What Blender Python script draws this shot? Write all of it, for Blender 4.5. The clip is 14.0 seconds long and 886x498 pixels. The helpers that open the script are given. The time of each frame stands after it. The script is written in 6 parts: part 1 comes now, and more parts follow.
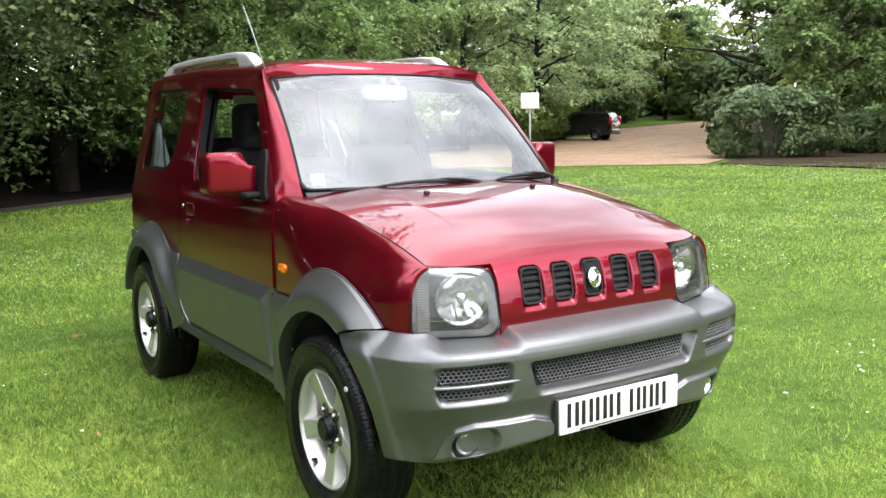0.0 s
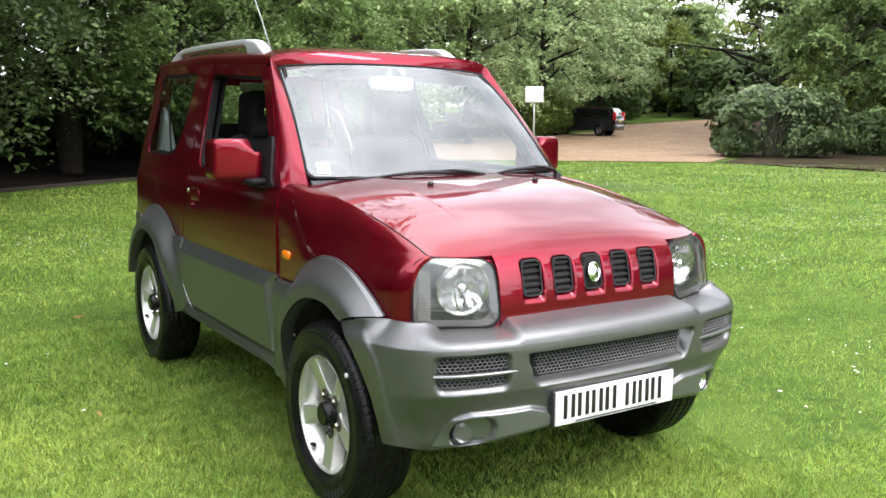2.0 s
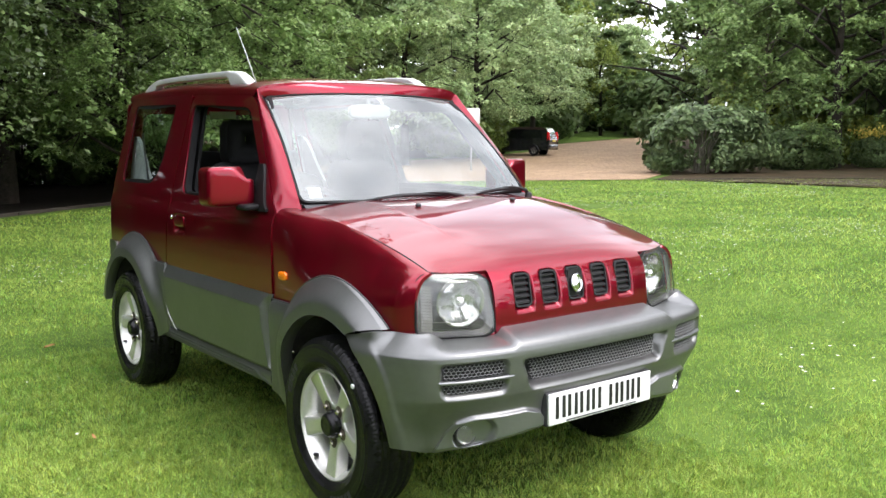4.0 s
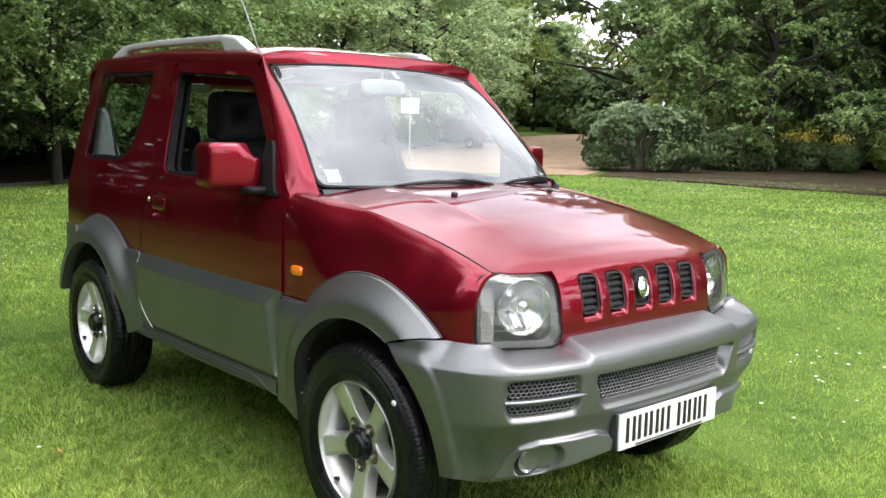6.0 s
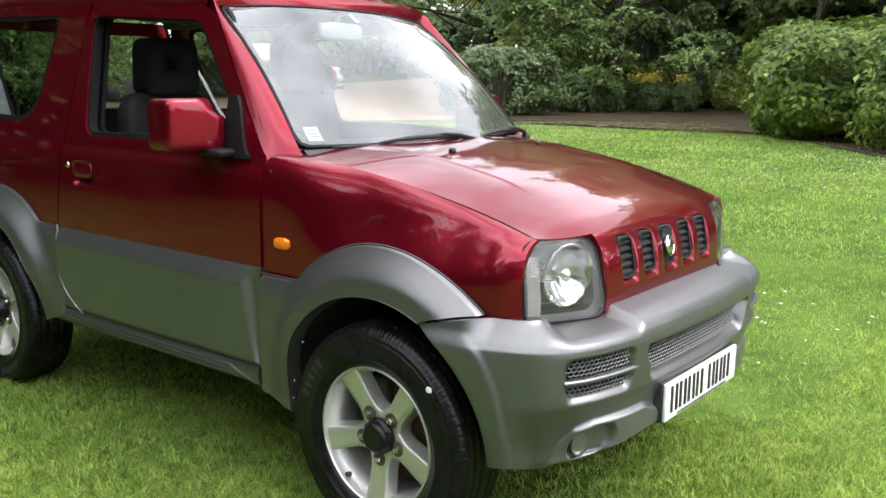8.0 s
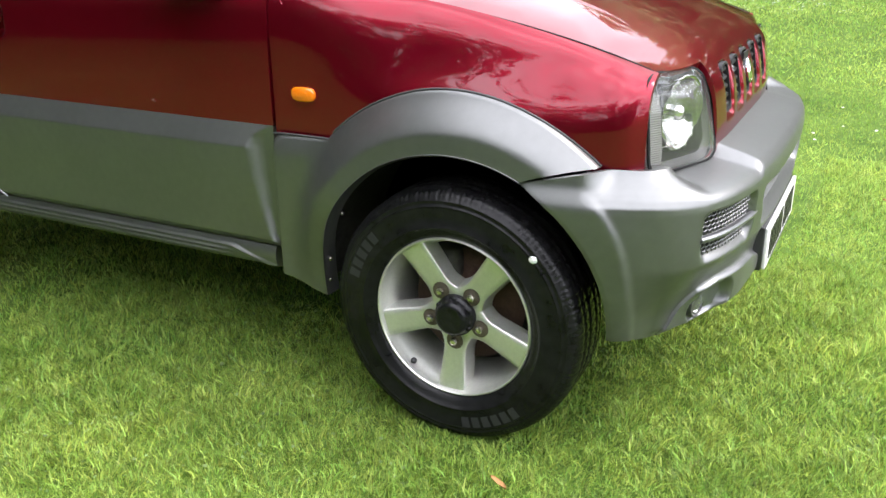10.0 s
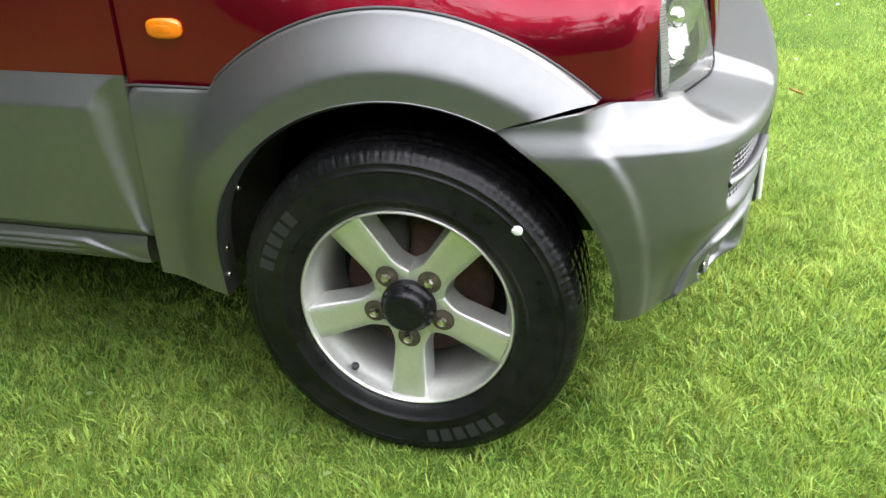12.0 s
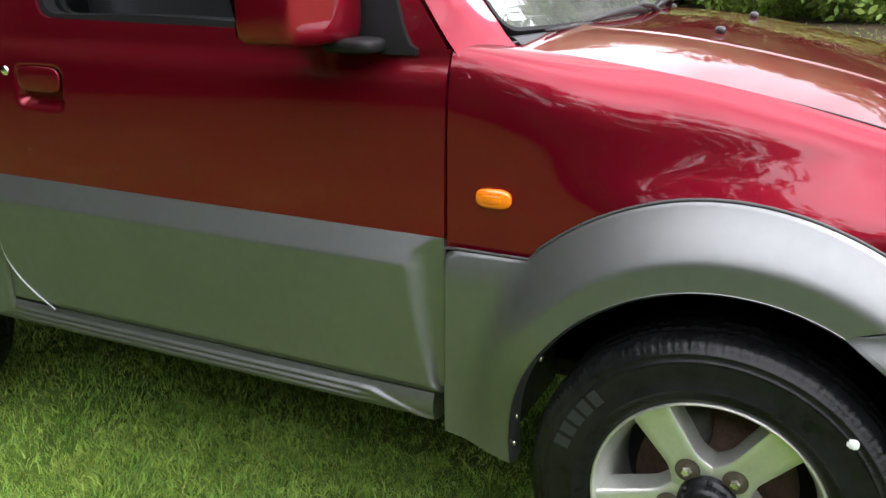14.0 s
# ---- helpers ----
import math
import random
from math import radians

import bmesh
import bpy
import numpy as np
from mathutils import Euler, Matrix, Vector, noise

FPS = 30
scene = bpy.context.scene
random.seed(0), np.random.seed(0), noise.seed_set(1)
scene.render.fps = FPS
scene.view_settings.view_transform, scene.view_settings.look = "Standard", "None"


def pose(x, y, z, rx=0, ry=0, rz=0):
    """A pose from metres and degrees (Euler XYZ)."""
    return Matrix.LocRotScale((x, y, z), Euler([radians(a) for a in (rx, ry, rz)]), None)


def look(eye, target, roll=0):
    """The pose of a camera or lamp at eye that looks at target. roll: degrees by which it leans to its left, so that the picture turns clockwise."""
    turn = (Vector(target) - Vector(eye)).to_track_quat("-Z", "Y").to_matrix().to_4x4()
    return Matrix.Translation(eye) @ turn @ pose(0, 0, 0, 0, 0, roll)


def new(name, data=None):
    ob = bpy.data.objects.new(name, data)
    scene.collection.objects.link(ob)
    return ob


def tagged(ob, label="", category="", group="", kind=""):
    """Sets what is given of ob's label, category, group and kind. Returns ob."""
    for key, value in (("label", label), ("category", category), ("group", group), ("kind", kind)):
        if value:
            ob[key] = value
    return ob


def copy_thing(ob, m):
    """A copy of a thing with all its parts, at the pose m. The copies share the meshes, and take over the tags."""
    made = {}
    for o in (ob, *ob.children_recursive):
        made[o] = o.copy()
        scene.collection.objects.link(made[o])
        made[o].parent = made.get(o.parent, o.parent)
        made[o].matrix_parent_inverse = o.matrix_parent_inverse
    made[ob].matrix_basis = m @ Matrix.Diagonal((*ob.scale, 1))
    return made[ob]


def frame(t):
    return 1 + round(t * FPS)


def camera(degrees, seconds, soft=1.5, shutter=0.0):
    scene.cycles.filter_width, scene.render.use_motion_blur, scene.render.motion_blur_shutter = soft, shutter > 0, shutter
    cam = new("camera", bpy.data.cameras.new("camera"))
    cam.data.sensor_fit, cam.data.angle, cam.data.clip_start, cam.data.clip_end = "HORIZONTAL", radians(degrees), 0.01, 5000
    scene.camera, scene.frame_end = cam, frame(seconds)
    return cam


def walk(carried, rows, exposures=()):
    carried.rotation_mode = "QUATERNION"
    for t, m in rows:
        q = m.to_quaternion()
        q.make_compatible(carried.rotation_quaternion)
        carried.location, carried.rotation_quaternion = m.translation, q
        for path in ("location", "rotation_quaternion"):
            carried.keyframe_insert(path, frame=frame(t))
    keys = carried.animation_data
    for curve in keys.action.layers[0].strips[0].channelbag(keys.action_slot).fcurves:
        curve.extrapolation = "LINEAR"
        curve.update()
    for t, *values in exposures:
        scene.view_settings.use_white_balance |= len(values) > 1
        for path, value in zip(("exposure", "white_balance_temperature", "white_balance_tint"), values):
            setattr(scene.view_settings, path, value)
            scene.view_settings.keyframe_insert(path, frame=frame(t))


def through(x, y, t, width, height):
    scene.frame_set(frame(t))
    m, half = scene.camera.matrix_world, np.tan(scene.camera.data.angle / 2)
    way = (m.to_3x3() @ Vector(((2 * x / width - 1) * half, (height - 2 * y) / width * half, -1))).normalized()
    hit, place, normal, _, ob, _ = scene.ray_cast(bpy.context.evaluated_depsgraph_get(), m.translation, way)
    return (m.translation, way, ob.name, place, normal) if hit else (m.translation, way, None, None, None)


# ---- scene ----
cam = camera(52.7, 14.0)
PATH = [
    (0, (-1.996, -2.697, 1.329), (-0.928, -1.027, 1.063), -1.2),
    (0.5, (-1.996, -2.696, 1.339), (-0.909, -1.034, 1.103), -0.2),
    (1, (-1.993, -2.7, 1.341), (-0.902, -1.047, 1.064), -0.1),
    (1.5, (-2.0, -2.71, 1.336), (-0.914, -1.057, 1.04), -0.2),
    (2, (-2.022, -2.726, 1.332), (-0.956, -1.057, 1.047), 0.3),
    (2.5, (-2.048, -2.726, 1.34), (-0.992, -1.045, 1.1), -0.1),
    (3, (-2.184, -2.768, 1.317), (-1.072, -1.119, 1.103), -0.8),
    (3.5, (-2.302, -2.816, 1.331), (-1.137, -1.206, 1.105), -0.7),
    (3.7, (-2.312, -2.82, 1.348), (-1.137, -1.219, 1.115), -0.7),
    (5.8, (-2.353, -2.249, 1.311), (-1.064, -0.738, 1.07), 1.1),
    (6, (-2.369, -2.203, 1.306), (-1.054, -0.717, 1.05), 1.4),
    (6.5, (-2.439, -2.057, 1.304), (-1.035, -0.658, 1.038), 0.8),
    (7, (-2.541, -1.873, 1.298), (-1.051, -0.568, 1.02), -0.1),
    (7.2, (-2.555, -1.824, 1.321), (-1.044, -0.548, 1.026), 0.2),
    (9.3, (-2.396, -1.159, 1.283), (-0.802, -0.076, 0.747), -0.5),
    (9.5, (-2.436, -1.064, 1.279), (-0.818, -0.04, 0.704), -0.6),
    (10, (-2.503, -0.874, 1.256), (-0.846, -0.016, 0.535), -0.7),
    (10.5, (-2.435, -0.723, 1.197), (-0.759, -0.005, 0.376), -1.1),
    (11, (-2.209, -0.559, 1.177), (-0.542, 0.048, 0.254), -2.5),
    (11.5, (-2.113, -0.483, 1.168), (-0.457, 0.074, 0.195), -3.2),
    (12, (-2.103, -0.448, 1.184), (-0.395, 0.033, 0.262), -2.3),
    (12.5, (-2.107, -0.443, 1.19), (-0.374, -0.017, 0.287), -1.8),
    (13, (-2.112, -0.431, 1.19), (-0.37, 0.024, 0.319), -2.2),
    (13.5, (-2.113, -0.37, 1.2), (-0.382, 0.241, 0.405), -2.4),
    (14, (-2.164, -0.162, 1.247), (-0.454, 0.662, 0.616), 0.0),
]
EXPOSURES = [(0.0, 1.3, 6350, 17), (7.0, 1.2, 6350, 17), (9.5, 1.32, 6350, 17), (10.5, 1.84, 6350, 17), (12.5, 1.78, 6350, 17), (13.5, 1.8, 6350, 17), (14.0, 1.64, 6350, 17)]
walk(cam, [(t, look(eye, target, roll)) for t, eye, target, roll in PATH], EXPOSURES)

# ---- world and light ----
SUN_EL, SUN_AZ = 50, 156          # degrees; azimuth from +y towards +x
sky_world = bpy.data.worlds.new("sky_world")
scene.world = sky_world
sky_world.use_nodes = True
wn, wl = sky_world.node_tree.nodes, sky_world.node_tree.links
wn.clear()
w_out = wn.new("ShaderNodeOutputWorld")
w_bg = wn.new("ShaderNodeBackground")
w_sky = wn.new("ShaderNodeTexSky")
w_sky.sky_type = 'NISHITA'
w_sky.sun_disc = False
w_sky.sun_elevation = radians(SUN_EL)
w_sky.sun_rotation = radians(SUN_AZ)
w_co = wn.new("ShaderNodeTexCoord")
w_noise = wn.new("ShaderNodeTexNoise")
w_noise.inputs["Scale"].default_value = 2.2
w_noise.inputs["Detail"].default_value = 6
w_noise.inputs["Roughness"].default_value = 0.55
w_ramp = wn.new("ShaderNodeValToRGB")
w_ramp.color_ramp.elements[0].position, w_ramp.color_ramp.elements[1].position = 0.36, 0.60
w_ramp.color_ramp.elements[0].color = (5.9, 6.15, 6.35, 1)
w_ramp.color_ramp.elements[1].color = (15.0, 15.2, 15.5, 1)
w_mix = wn.new("ShaderNodeMix")
w_mix.data_type = 'RGBA'
w_mix.inputs["Factor"].default_value = 0.86
w_bg.inputs["Strength"].default_value = 0.15
wl.new(w_co.outputs["Generated"], w_noise.inputs["Vector"])
wl.new(w_noise.outputs["Fac"], w_ramp.inputs["Fac"])
wl.new(w_sky.outputs["Color"], w_mix.inputs["A"])
wl.new(w_ramp.outputs["Color"], w_mix.inputs["B"])
wl.new(w_mix.outputs["Result"], w_bg.inputs["Color"])
wl.new(w_bg.outputs["Background"], w_out.inputs["Surface"])

sun_data = bpy.data.lights.new("sun", 'SUN')
sun_data.energy, sun_data.angle, sun_data.color = 1.15, radians(24), (1.0, 0.95, 0.87)
sun = new("sun", sun_data)
_az, _el = radians(SUN_AZ), radians(SUN_EL)
SUN_WAY = Vector((math.sin(_az) * math.cos(_el), math.cos(_az) * math.cos(_el), math.sin(_el)))
sun.matrix_world = look(SUN_WAY * 60, (0, 0, 0))


# ---- materials ----
def material(name, colour, rough=0.5, metal=0.0, vary=0.0, scale=8.0, bump=0.0, bump_scale=60.0, coat=0.0, spec=0.5,
             colour2=None, island=0.0, coords="Object", hue=0.0):
    """A principled material: colour varied by noise at two scales, with bump."""
    m = bpy.data.materials.new(name)
    m.use_nodes = True
    n, l = m.node_tree.nodes, m.node_tree.links
    b = n["Principled BSDF"]
    b.inputs["Roughness"].default_value = rough
    b.inputs["Metallic"].default_value = metal
    b.inputs["Coat Weight"].default_value = coat
    b.inputs["Coat Roughness"].default_value = 0.02
    b.inputs["Specular IOR Level"].default_value = spec
    b.inputs["Base Color"].default_value = (*colour, 1)
    co = n.new("ShaderNodeTexCoord")
    if vary or colour2:
        c2 = colour2 or tuple(min(1, c * (1 - vary)) for c in colour)
        n1, n2 = n.new("ShaderNodeTexNoise"), n.new("ShaderNodeTexNoise")
        n1.inputs["Scale"].default_value, n2.inputs["Scale"].default_value = scale, scale * 9
        n1.inputs["Detail"].default_value = n2.inputs["Detail"].default_value = 4
        add = n.new("ShaderNodeMath")
        add.operation = 'MULTIPLY_ADD'
        add.inputs[1].default_value = 0.45
        half = n.new("ShaderNodeMath")
        half.operation = 'MULTIPLY'
        half.inputs[1].default_value = 0.55
        l.new(co.outputs[coords], n1.inputs["Vector"])
        l.new(co.outputs[coords], n2.inputs["Vector"])
        l.new(n1.outputs["Fac"], half.inputs[0])
        l.new(n2.outputs["Fac"], add.inputs[0])
        l.new(half.outputs[0], add.inputs[2])
        ramp = n.new("ShaderNodeValToRGB")
        ramp.color_ramp.elements[0].position, ramp.color_ramp.elements[1].position = 0.36, 0.64
        ramp.color_ramp.elements[0].color, ramp.color_ramp.elements[1].color = (*c2, 1), (*colour, 1)
        l.new(add.outputs[0], ramp.inputs["Fac"])
        last = ramp.outputs["Color"]
        if island:
            geo = n.new("ShaderNodeNewGeometry")
            hsv = n.new("ShaderNodeHueSaturation")
            mr = n.new("ShaderNodeMapRange")
            mr.inputs["To Min"].default_value, mr.inputs["To Max"].default_value = 1 - island, 1 + island
            l.new(geo.outputs["Random Per Island"], mr.inputs["Value"])
            l.new(mr.outputs["Result"], hsv.inputs["Value"])
            l.new(last, hsv.inputs["Color"])
            last = hsv.outputs["Color"]
            if hue:
                spin, turn = n.new("ShaderNodeMath"), n.new("ShaderNodeMath")
                spin.operation, turn.operation = 'MULTIPLY', 'FRACT'
                spin.inputs[1].default_value = 17.3
                hr = n.new("ShaderNodeMapRange")
                hr.inputs["To Min"].default_value, hr.inputs["To Max"].default_value = 0.5 - hue, 0.5 + hue
                l.new(geo.outputs["Random Per Island"], spin.inputs[0])
                l.new(spin.outputs[0], turn.inputs[0])
                l.new(turn.outputs[0], hr.inputs["Value"])
                l.new(hr.outputs["Result"], hsv.inputs["Hue"])
        l.new(last, b.inputs["Base Color"])
    if bump:
        nb, bp = n.new("ShaderNodeTexNoise"), n.new("ShaderNodeBump")
        nb.inputs["Scale"].default_value = bump_scale
        nb.inputs["Detail"].default_value = 5
        bp.inputs["Strength"].default_value = bump
        bp.inputs["Distance"].default_value = 0.01
        l.new(co.outputs[coords], nb.inputs["Vector"])
        l.new(nb.outputs["Fac"], bp.inputs["Height"])
        l.new(bp.outputs["Normal"], b.inputs["Normal"])
    return m


def leaf_material(name, colour, colour2, rough=0.5, through=0.4, spec=0.3, island=0.4, hue=0.012):
    """Leaves: gloss over a mix of diffuse and light that comes through, varied leaf by leaf."""
    m = material(name, colour, rough, vary=0.3, scale=0.6, colour2=colour2, island=island, spec=spec, hue=hue)
    n, l = m.node_tree.nodes, m.node_tree.links
    b, out = n["Principled BSDF"], n["Material Output"]
    tr, mix = n.new("ShaderNodeBsdfTranslucent"), n.new("ShaderNodeMixShader")
    mix.inputs["Fac"].default_value = through
    src = b.inputs["Base Color"].links[0].from_socket
    l.new(src, tr.inputs["Color"])
    l.new(b.outputs[0], mix.inputs[1])
    l.new(tr.outputs[0], mix.inputs[2])
    l.new(mix.outputs[0], out.inputs["Surface"])
    return m


def glass_material(name, tint=(0.92, 0.95, 0.94), gloss=0.08, rough=0.0, haze=0.0):
    """A thin pane of two faces: clear, with a mirror gloss that grows at a flat angle."""
    m = bpy.data.materials.new(name)
    m.use_nodes = True
    n, l = m.node_tree.nodes, m.node_tree.links
    n.clear()
    out, mix, lw = n.new("ShaderNodeOutputMaterial"), n.new("ShaderNodeMixShader"), n.new("ShaderNodeLayerWeight")
    cl, gl = n.new("ShaderNodeBsdfTransparent"), n.new("ShaderNodeBsdfGlossy")
    cl.inputs["Color"].default_value = (*tint, 1)
    gl.inputs["Roughness"].default_value = rough
    gl.inputs["Color"].default_value = (0.86, 0.91, 0.89, 1)
    lw.inputs["Blend"].default_value = 0.5
    power, scaled = n.new("ShaderNodeMath"), n.new("ShaderNodeMath")
    power.operation, scaled.operation = 'POWER', 'MULTIPLY_ADD'
    power.inputs[1].default_value = 5.0
    scaled.inputs[1].default_value, scaled.inputs[2].default_value = 1 - gloss, gloss
    l.new(lw.outputs["Facing"], power.inputs[0])
    l.new(power.outputs[0], scaled.inputs[0])
    l.new(scaled.outputs[0], mix.inputs[0])
    l.new(cl.outputs[0], mix.inputs[1])
    l.new(gl.outputs[0], mix.inputs[2])
    last = mix.outputs[0]
    if haze:
        # a thin uneven dusty film; on the windscreen it also paints hazy sky sheen
        film, over = n.new("ShaderNodeBsdfDiffuse"), n.new("ShaderNodeMixShader")
        film.inputs["Color"].default_value = (0.7, 0.7, 0.68, 1)
        spots, mr = n.new("ShaderNodeTexNoise"), n.new("ShaderNodeMapRange")
        spots.inputs["Scale"].default_value = 5.0
        spots.inputs["Detail"].default_value = 5
        mr.inputs["From Min"].default_value, mr.inputs["From Max"].default_value = 0.3, 0.7
        mr.inputs["To Min"].default_value, mr.inputs["To Max"].default_value = haze * 0.4, haze * 1.6
        l.new(spots.outputs["Fac"], mr.inputs["Value"])
        l.new(mr.outputs["Result"], over.inputs[0])
        l.new(last, over.inputs[1])
        l.new(film.outputs[0], over.inputs[2])
        last = over.outputs[0]
    l.new(last, out.inputs["Surface"])
    return m


LAWN = material("lawn", (0.097, 0.160, 0.026), 0.9, colour2=(0.039, 0.078, 0.011), scale=1.3, bump=0.6, bump_scale=90, coords="Object", spec=0.1)
BLADE = leaf_material("grass_blade", (0.375, 0.490, 0.105), (0.150, 0.275, 0.042), 0.42, 0.4, 0.30, 0.58, 0.03)
# earth of the wood floor, the canopy's shade put into its near-black colour
SHADED_SOIL = material("soil", (0.018, 0.014, 0.010), 0.95, colour2=(0.008, 0.007, 0.005), scale=1.5, bump=0.8, bump_scale=20, spec=0.1)
BED_SOIL = material("bed_soil", (0.060, 0.040, 0.023), 0.95, colour2=(0.024, 0.024, 0.011), scale=1.2, bump=0.8, bump_scale=16, spec=0.1)
PAVING = material("paving", (0.40, 0.29, 0.185), 0.85, colour2=(0.29, 0.21, 0.135), scale=0.5, bump=0.3, bump_scale=9, spec=0.2)
_pn, _pl = PAVING.node_tree.nodes, PAVING.node_tree.links
_brick, _pco, _pmix = _pn.new("ShaderNodeTexBrick"), _pn.new("ShaderNodeTexCoord"), _pn.new("ShaderNodeMix")
_brick.inputs["Scale"].default_value = 1.0
_brick.inputs["Brick Width"].default_value, _brick.inputs["Row Height"].default_value, _brick.inputs["Mortar Size"].default_value = 0.40, 0.20, 0.012
_brick.inputs["Color1"].default_value, _brick.inputs["Color2"].default_value = (0.92, 0.88, 0.84, 1), (0.66, 0.62, 0.58, 1)
_brick.inputs["Mortar"].default_value = (0.45, 0.42, 0.38, 1)
_pmix.data_type, _pmix.blend_type = 'RGBA', 'MULTIPLY'
_pmix.inputs["Factor"].default_value = 1.0
_pbase = _pn["Principled BSDF"].inputs["Base Color"]
_pl.new(_pbase.links[0].from_socket, _pmix.inputs["A"])
_pl.new(_pco.outputs["Object"], _brick.inputs["Vector"])
_pl.new(_brick.outputs["Color"], _pmix.inputs["B"])
_pl.new(_pmix.outputs["Result"], _pbase)
KERB = material("kerb_timber", (0.045, 0.036, 0.026), 0.9, vary=0.4, scale=3, bump=0.5)
BARK = material("bark", (0.036, 0.030, 0.023), 0.9, colour2=(0.014, 0.012, 0.009), scale=3, bump=0.8, bump_scale=14, spec=0.2)
BARK_MID = material("grey_bark", (0.24, 0.21, 0.17), 0.9, colour2=(0.13, 0.115, 0.09), scale=4, bump=0.6, bump_scale=14, spec=0.2)
BARK_PALE = material("pale_bark", (0.28, 0.26, 0.20), 0.9, colour2=(0.14, 0.13, 0.10), scale=4, bump=0.6, bump_scale=14, spec=0.2)
LEAF_DARK = leaf_material("leaf_dark", (0.15, 0.22, 0.078), (0.065, 0.110, 0.035))
# darker leaf copy: shade on the near woodland trees put into the colour
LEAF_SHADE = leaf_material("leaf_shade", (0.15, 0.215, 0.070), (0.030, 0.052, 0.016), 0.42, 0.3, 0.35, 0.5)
LEAF_MID = leaf_material("leaf_mid", (0.26, 0.37, 0.130), (0.12, 0.195, 0.058))
LEAF_LIGHT = leaf_material("leaf_light", (0.44, 0.54, 0.27), (0.23, 0.34, 0.14))
LEAF_YELLOW = leaf_material("leaf_yellow", (0.26, 0.32, 0.06), (0.13, 0.19, 0.04))
LEAF_LAUREL = leaf_material("leaf_laurel", (0.20, 0.285, 0.048), (0.06, 0.112, 0.018), 0.45, 0.3, 0.28)
LEAF_BUSH = leaf_material("leaf_bush", (0.15, 0.215, 0.085), (0.06, 0.10, 0.035), 0.5, 0.25, 0.35)
DAISY = material("petal_white", (0.82, 0.82, 0.78), 0.7, vary=0.1)
FLOWER_YELLOW = material("petal_yellow", (0.62, 0.50, 0.08), 0.7, vary=0.3)
DEAD_LEAF = material("dead_leaf", (0.38, 0.20, 0.07), 0.8, vary=0.4, scale=30)
SIGN_WHITE = material("sign_white", (0.80, 0.80, 0.80), 0.5, vary=0.06)
POST_GREY = material("post_grey", (0.45, 0.45, 0.44), 0.5, vary=0.1)


# ---- helpers of this scene ----
def part(name, bm, mat, parent=None, label="", smooth=True):
    me = bpy.data.meshes.new(name)
    bm.to_mesh(me)
    bm.free()
    if smooth:
        me.polygons.foreach_set("use_smooth", [True] * len(me.polygons))
    me.materials.append(mat)
    ob = new(name, me)
    ob.parent = parent
    if label:
        ob["label"] = label
    return ob


def mesh_np(name, verts, faces, mat, parent=None, smooth=False):
    """A mesh from arrays: verts (n, 3), faces (m, k)."""
    me = bpy.data.meshes.new(name)
    m, k = faces.shape
    me.vertices.add(len(verts))
    me.vertices.foreach_set("co", np.ascontiguousarray(verts, dtype=np.float32).ravel())
    me.loops.add(m * k)
    me.loops.foreach_set("vertex_index", np.ascontiguousarray(faces, dtype=np.int32).ravel())
    me.polygons.add(m)
    me.polygons.foreach_set("loop_start", np.arange(0, m * k, k, dtype=np.int32))
    me.update(calc_edges=True)
    me.validate()
    if smooth:
        me.polygons.foreach_set("use_smooth", [True] * len(me.polygons))
    me.materials.append(mat)
    ob = new(name, me)
    ob.parent = parent
    return ob


def ground_z(x, y):
    """The ground: level at the car, rising very slightly over the lawn and more beyond it."""
    d = math.hypot(x, y)
    return 0.0055 * max(0.0, d - 4.0) + 0.033 * max(0.0, min(d, 120.0) - 42.0)


def tube(bm, pts, radii, n=8, cap=True):
    """A round tube along points."""
    rings = []
    pts = [Vector(p) for p in pts]
    for i, p in enumerate(pts):
        d = (pts[min(i + 1, len(pts) - 1)] - pts[max(i - 1, 0)]).normalized()
        a = d.orthogonal().normalized() if i == 0 else (a - d * a.dot(d)).normalized()
        b = d.cross(a)
        r = radii[i] if isinstance(radii, (list, tuple)) else radii
        rings.append([bm.verts.new(p + (a * math.cos(2 * math.pi * k / n) + b * math.sin(2 * math.pi * k / n)) * r) for k in range(n)])
    for r0, r1 in zip(rings, rings[1:]):
        for k in range(n):
            bm.faces.new((r0[k], r0[(k + 1) % n], r1[(k + 1) % n], r1[k]))
    if cap:
        bm.faces.new(rings[0][::-1])
        bm.faces.new(rings[-1])


def box(bm, x0, x1, y0, y1, z0, z1, bev=0.0):
    b2 = bmesh.new()
    bmesh.ops.create_cube(b2, size=1)
    for v in b2.verts:
        v.co = Vector(((x0 + x1) / 2 + v.co.x * (x1 - x0), (y0 + y1) / 2 + v.co.y * (y1 - y0), (z0 + z1) / 2 + v.co.z * (z1 - z0)))
    if bev:
        bmesh.ops.bevel(b2, geom=b2.edges[:], offset=bev, segments=2, profile=0.5, affect='EDGES')
    t = bpy.data.meshes.new("t")
    b2.to_mesh(t)
    b2.free()
    bm.from_mesh(t)
    bpy.data.meshes.remove(t)


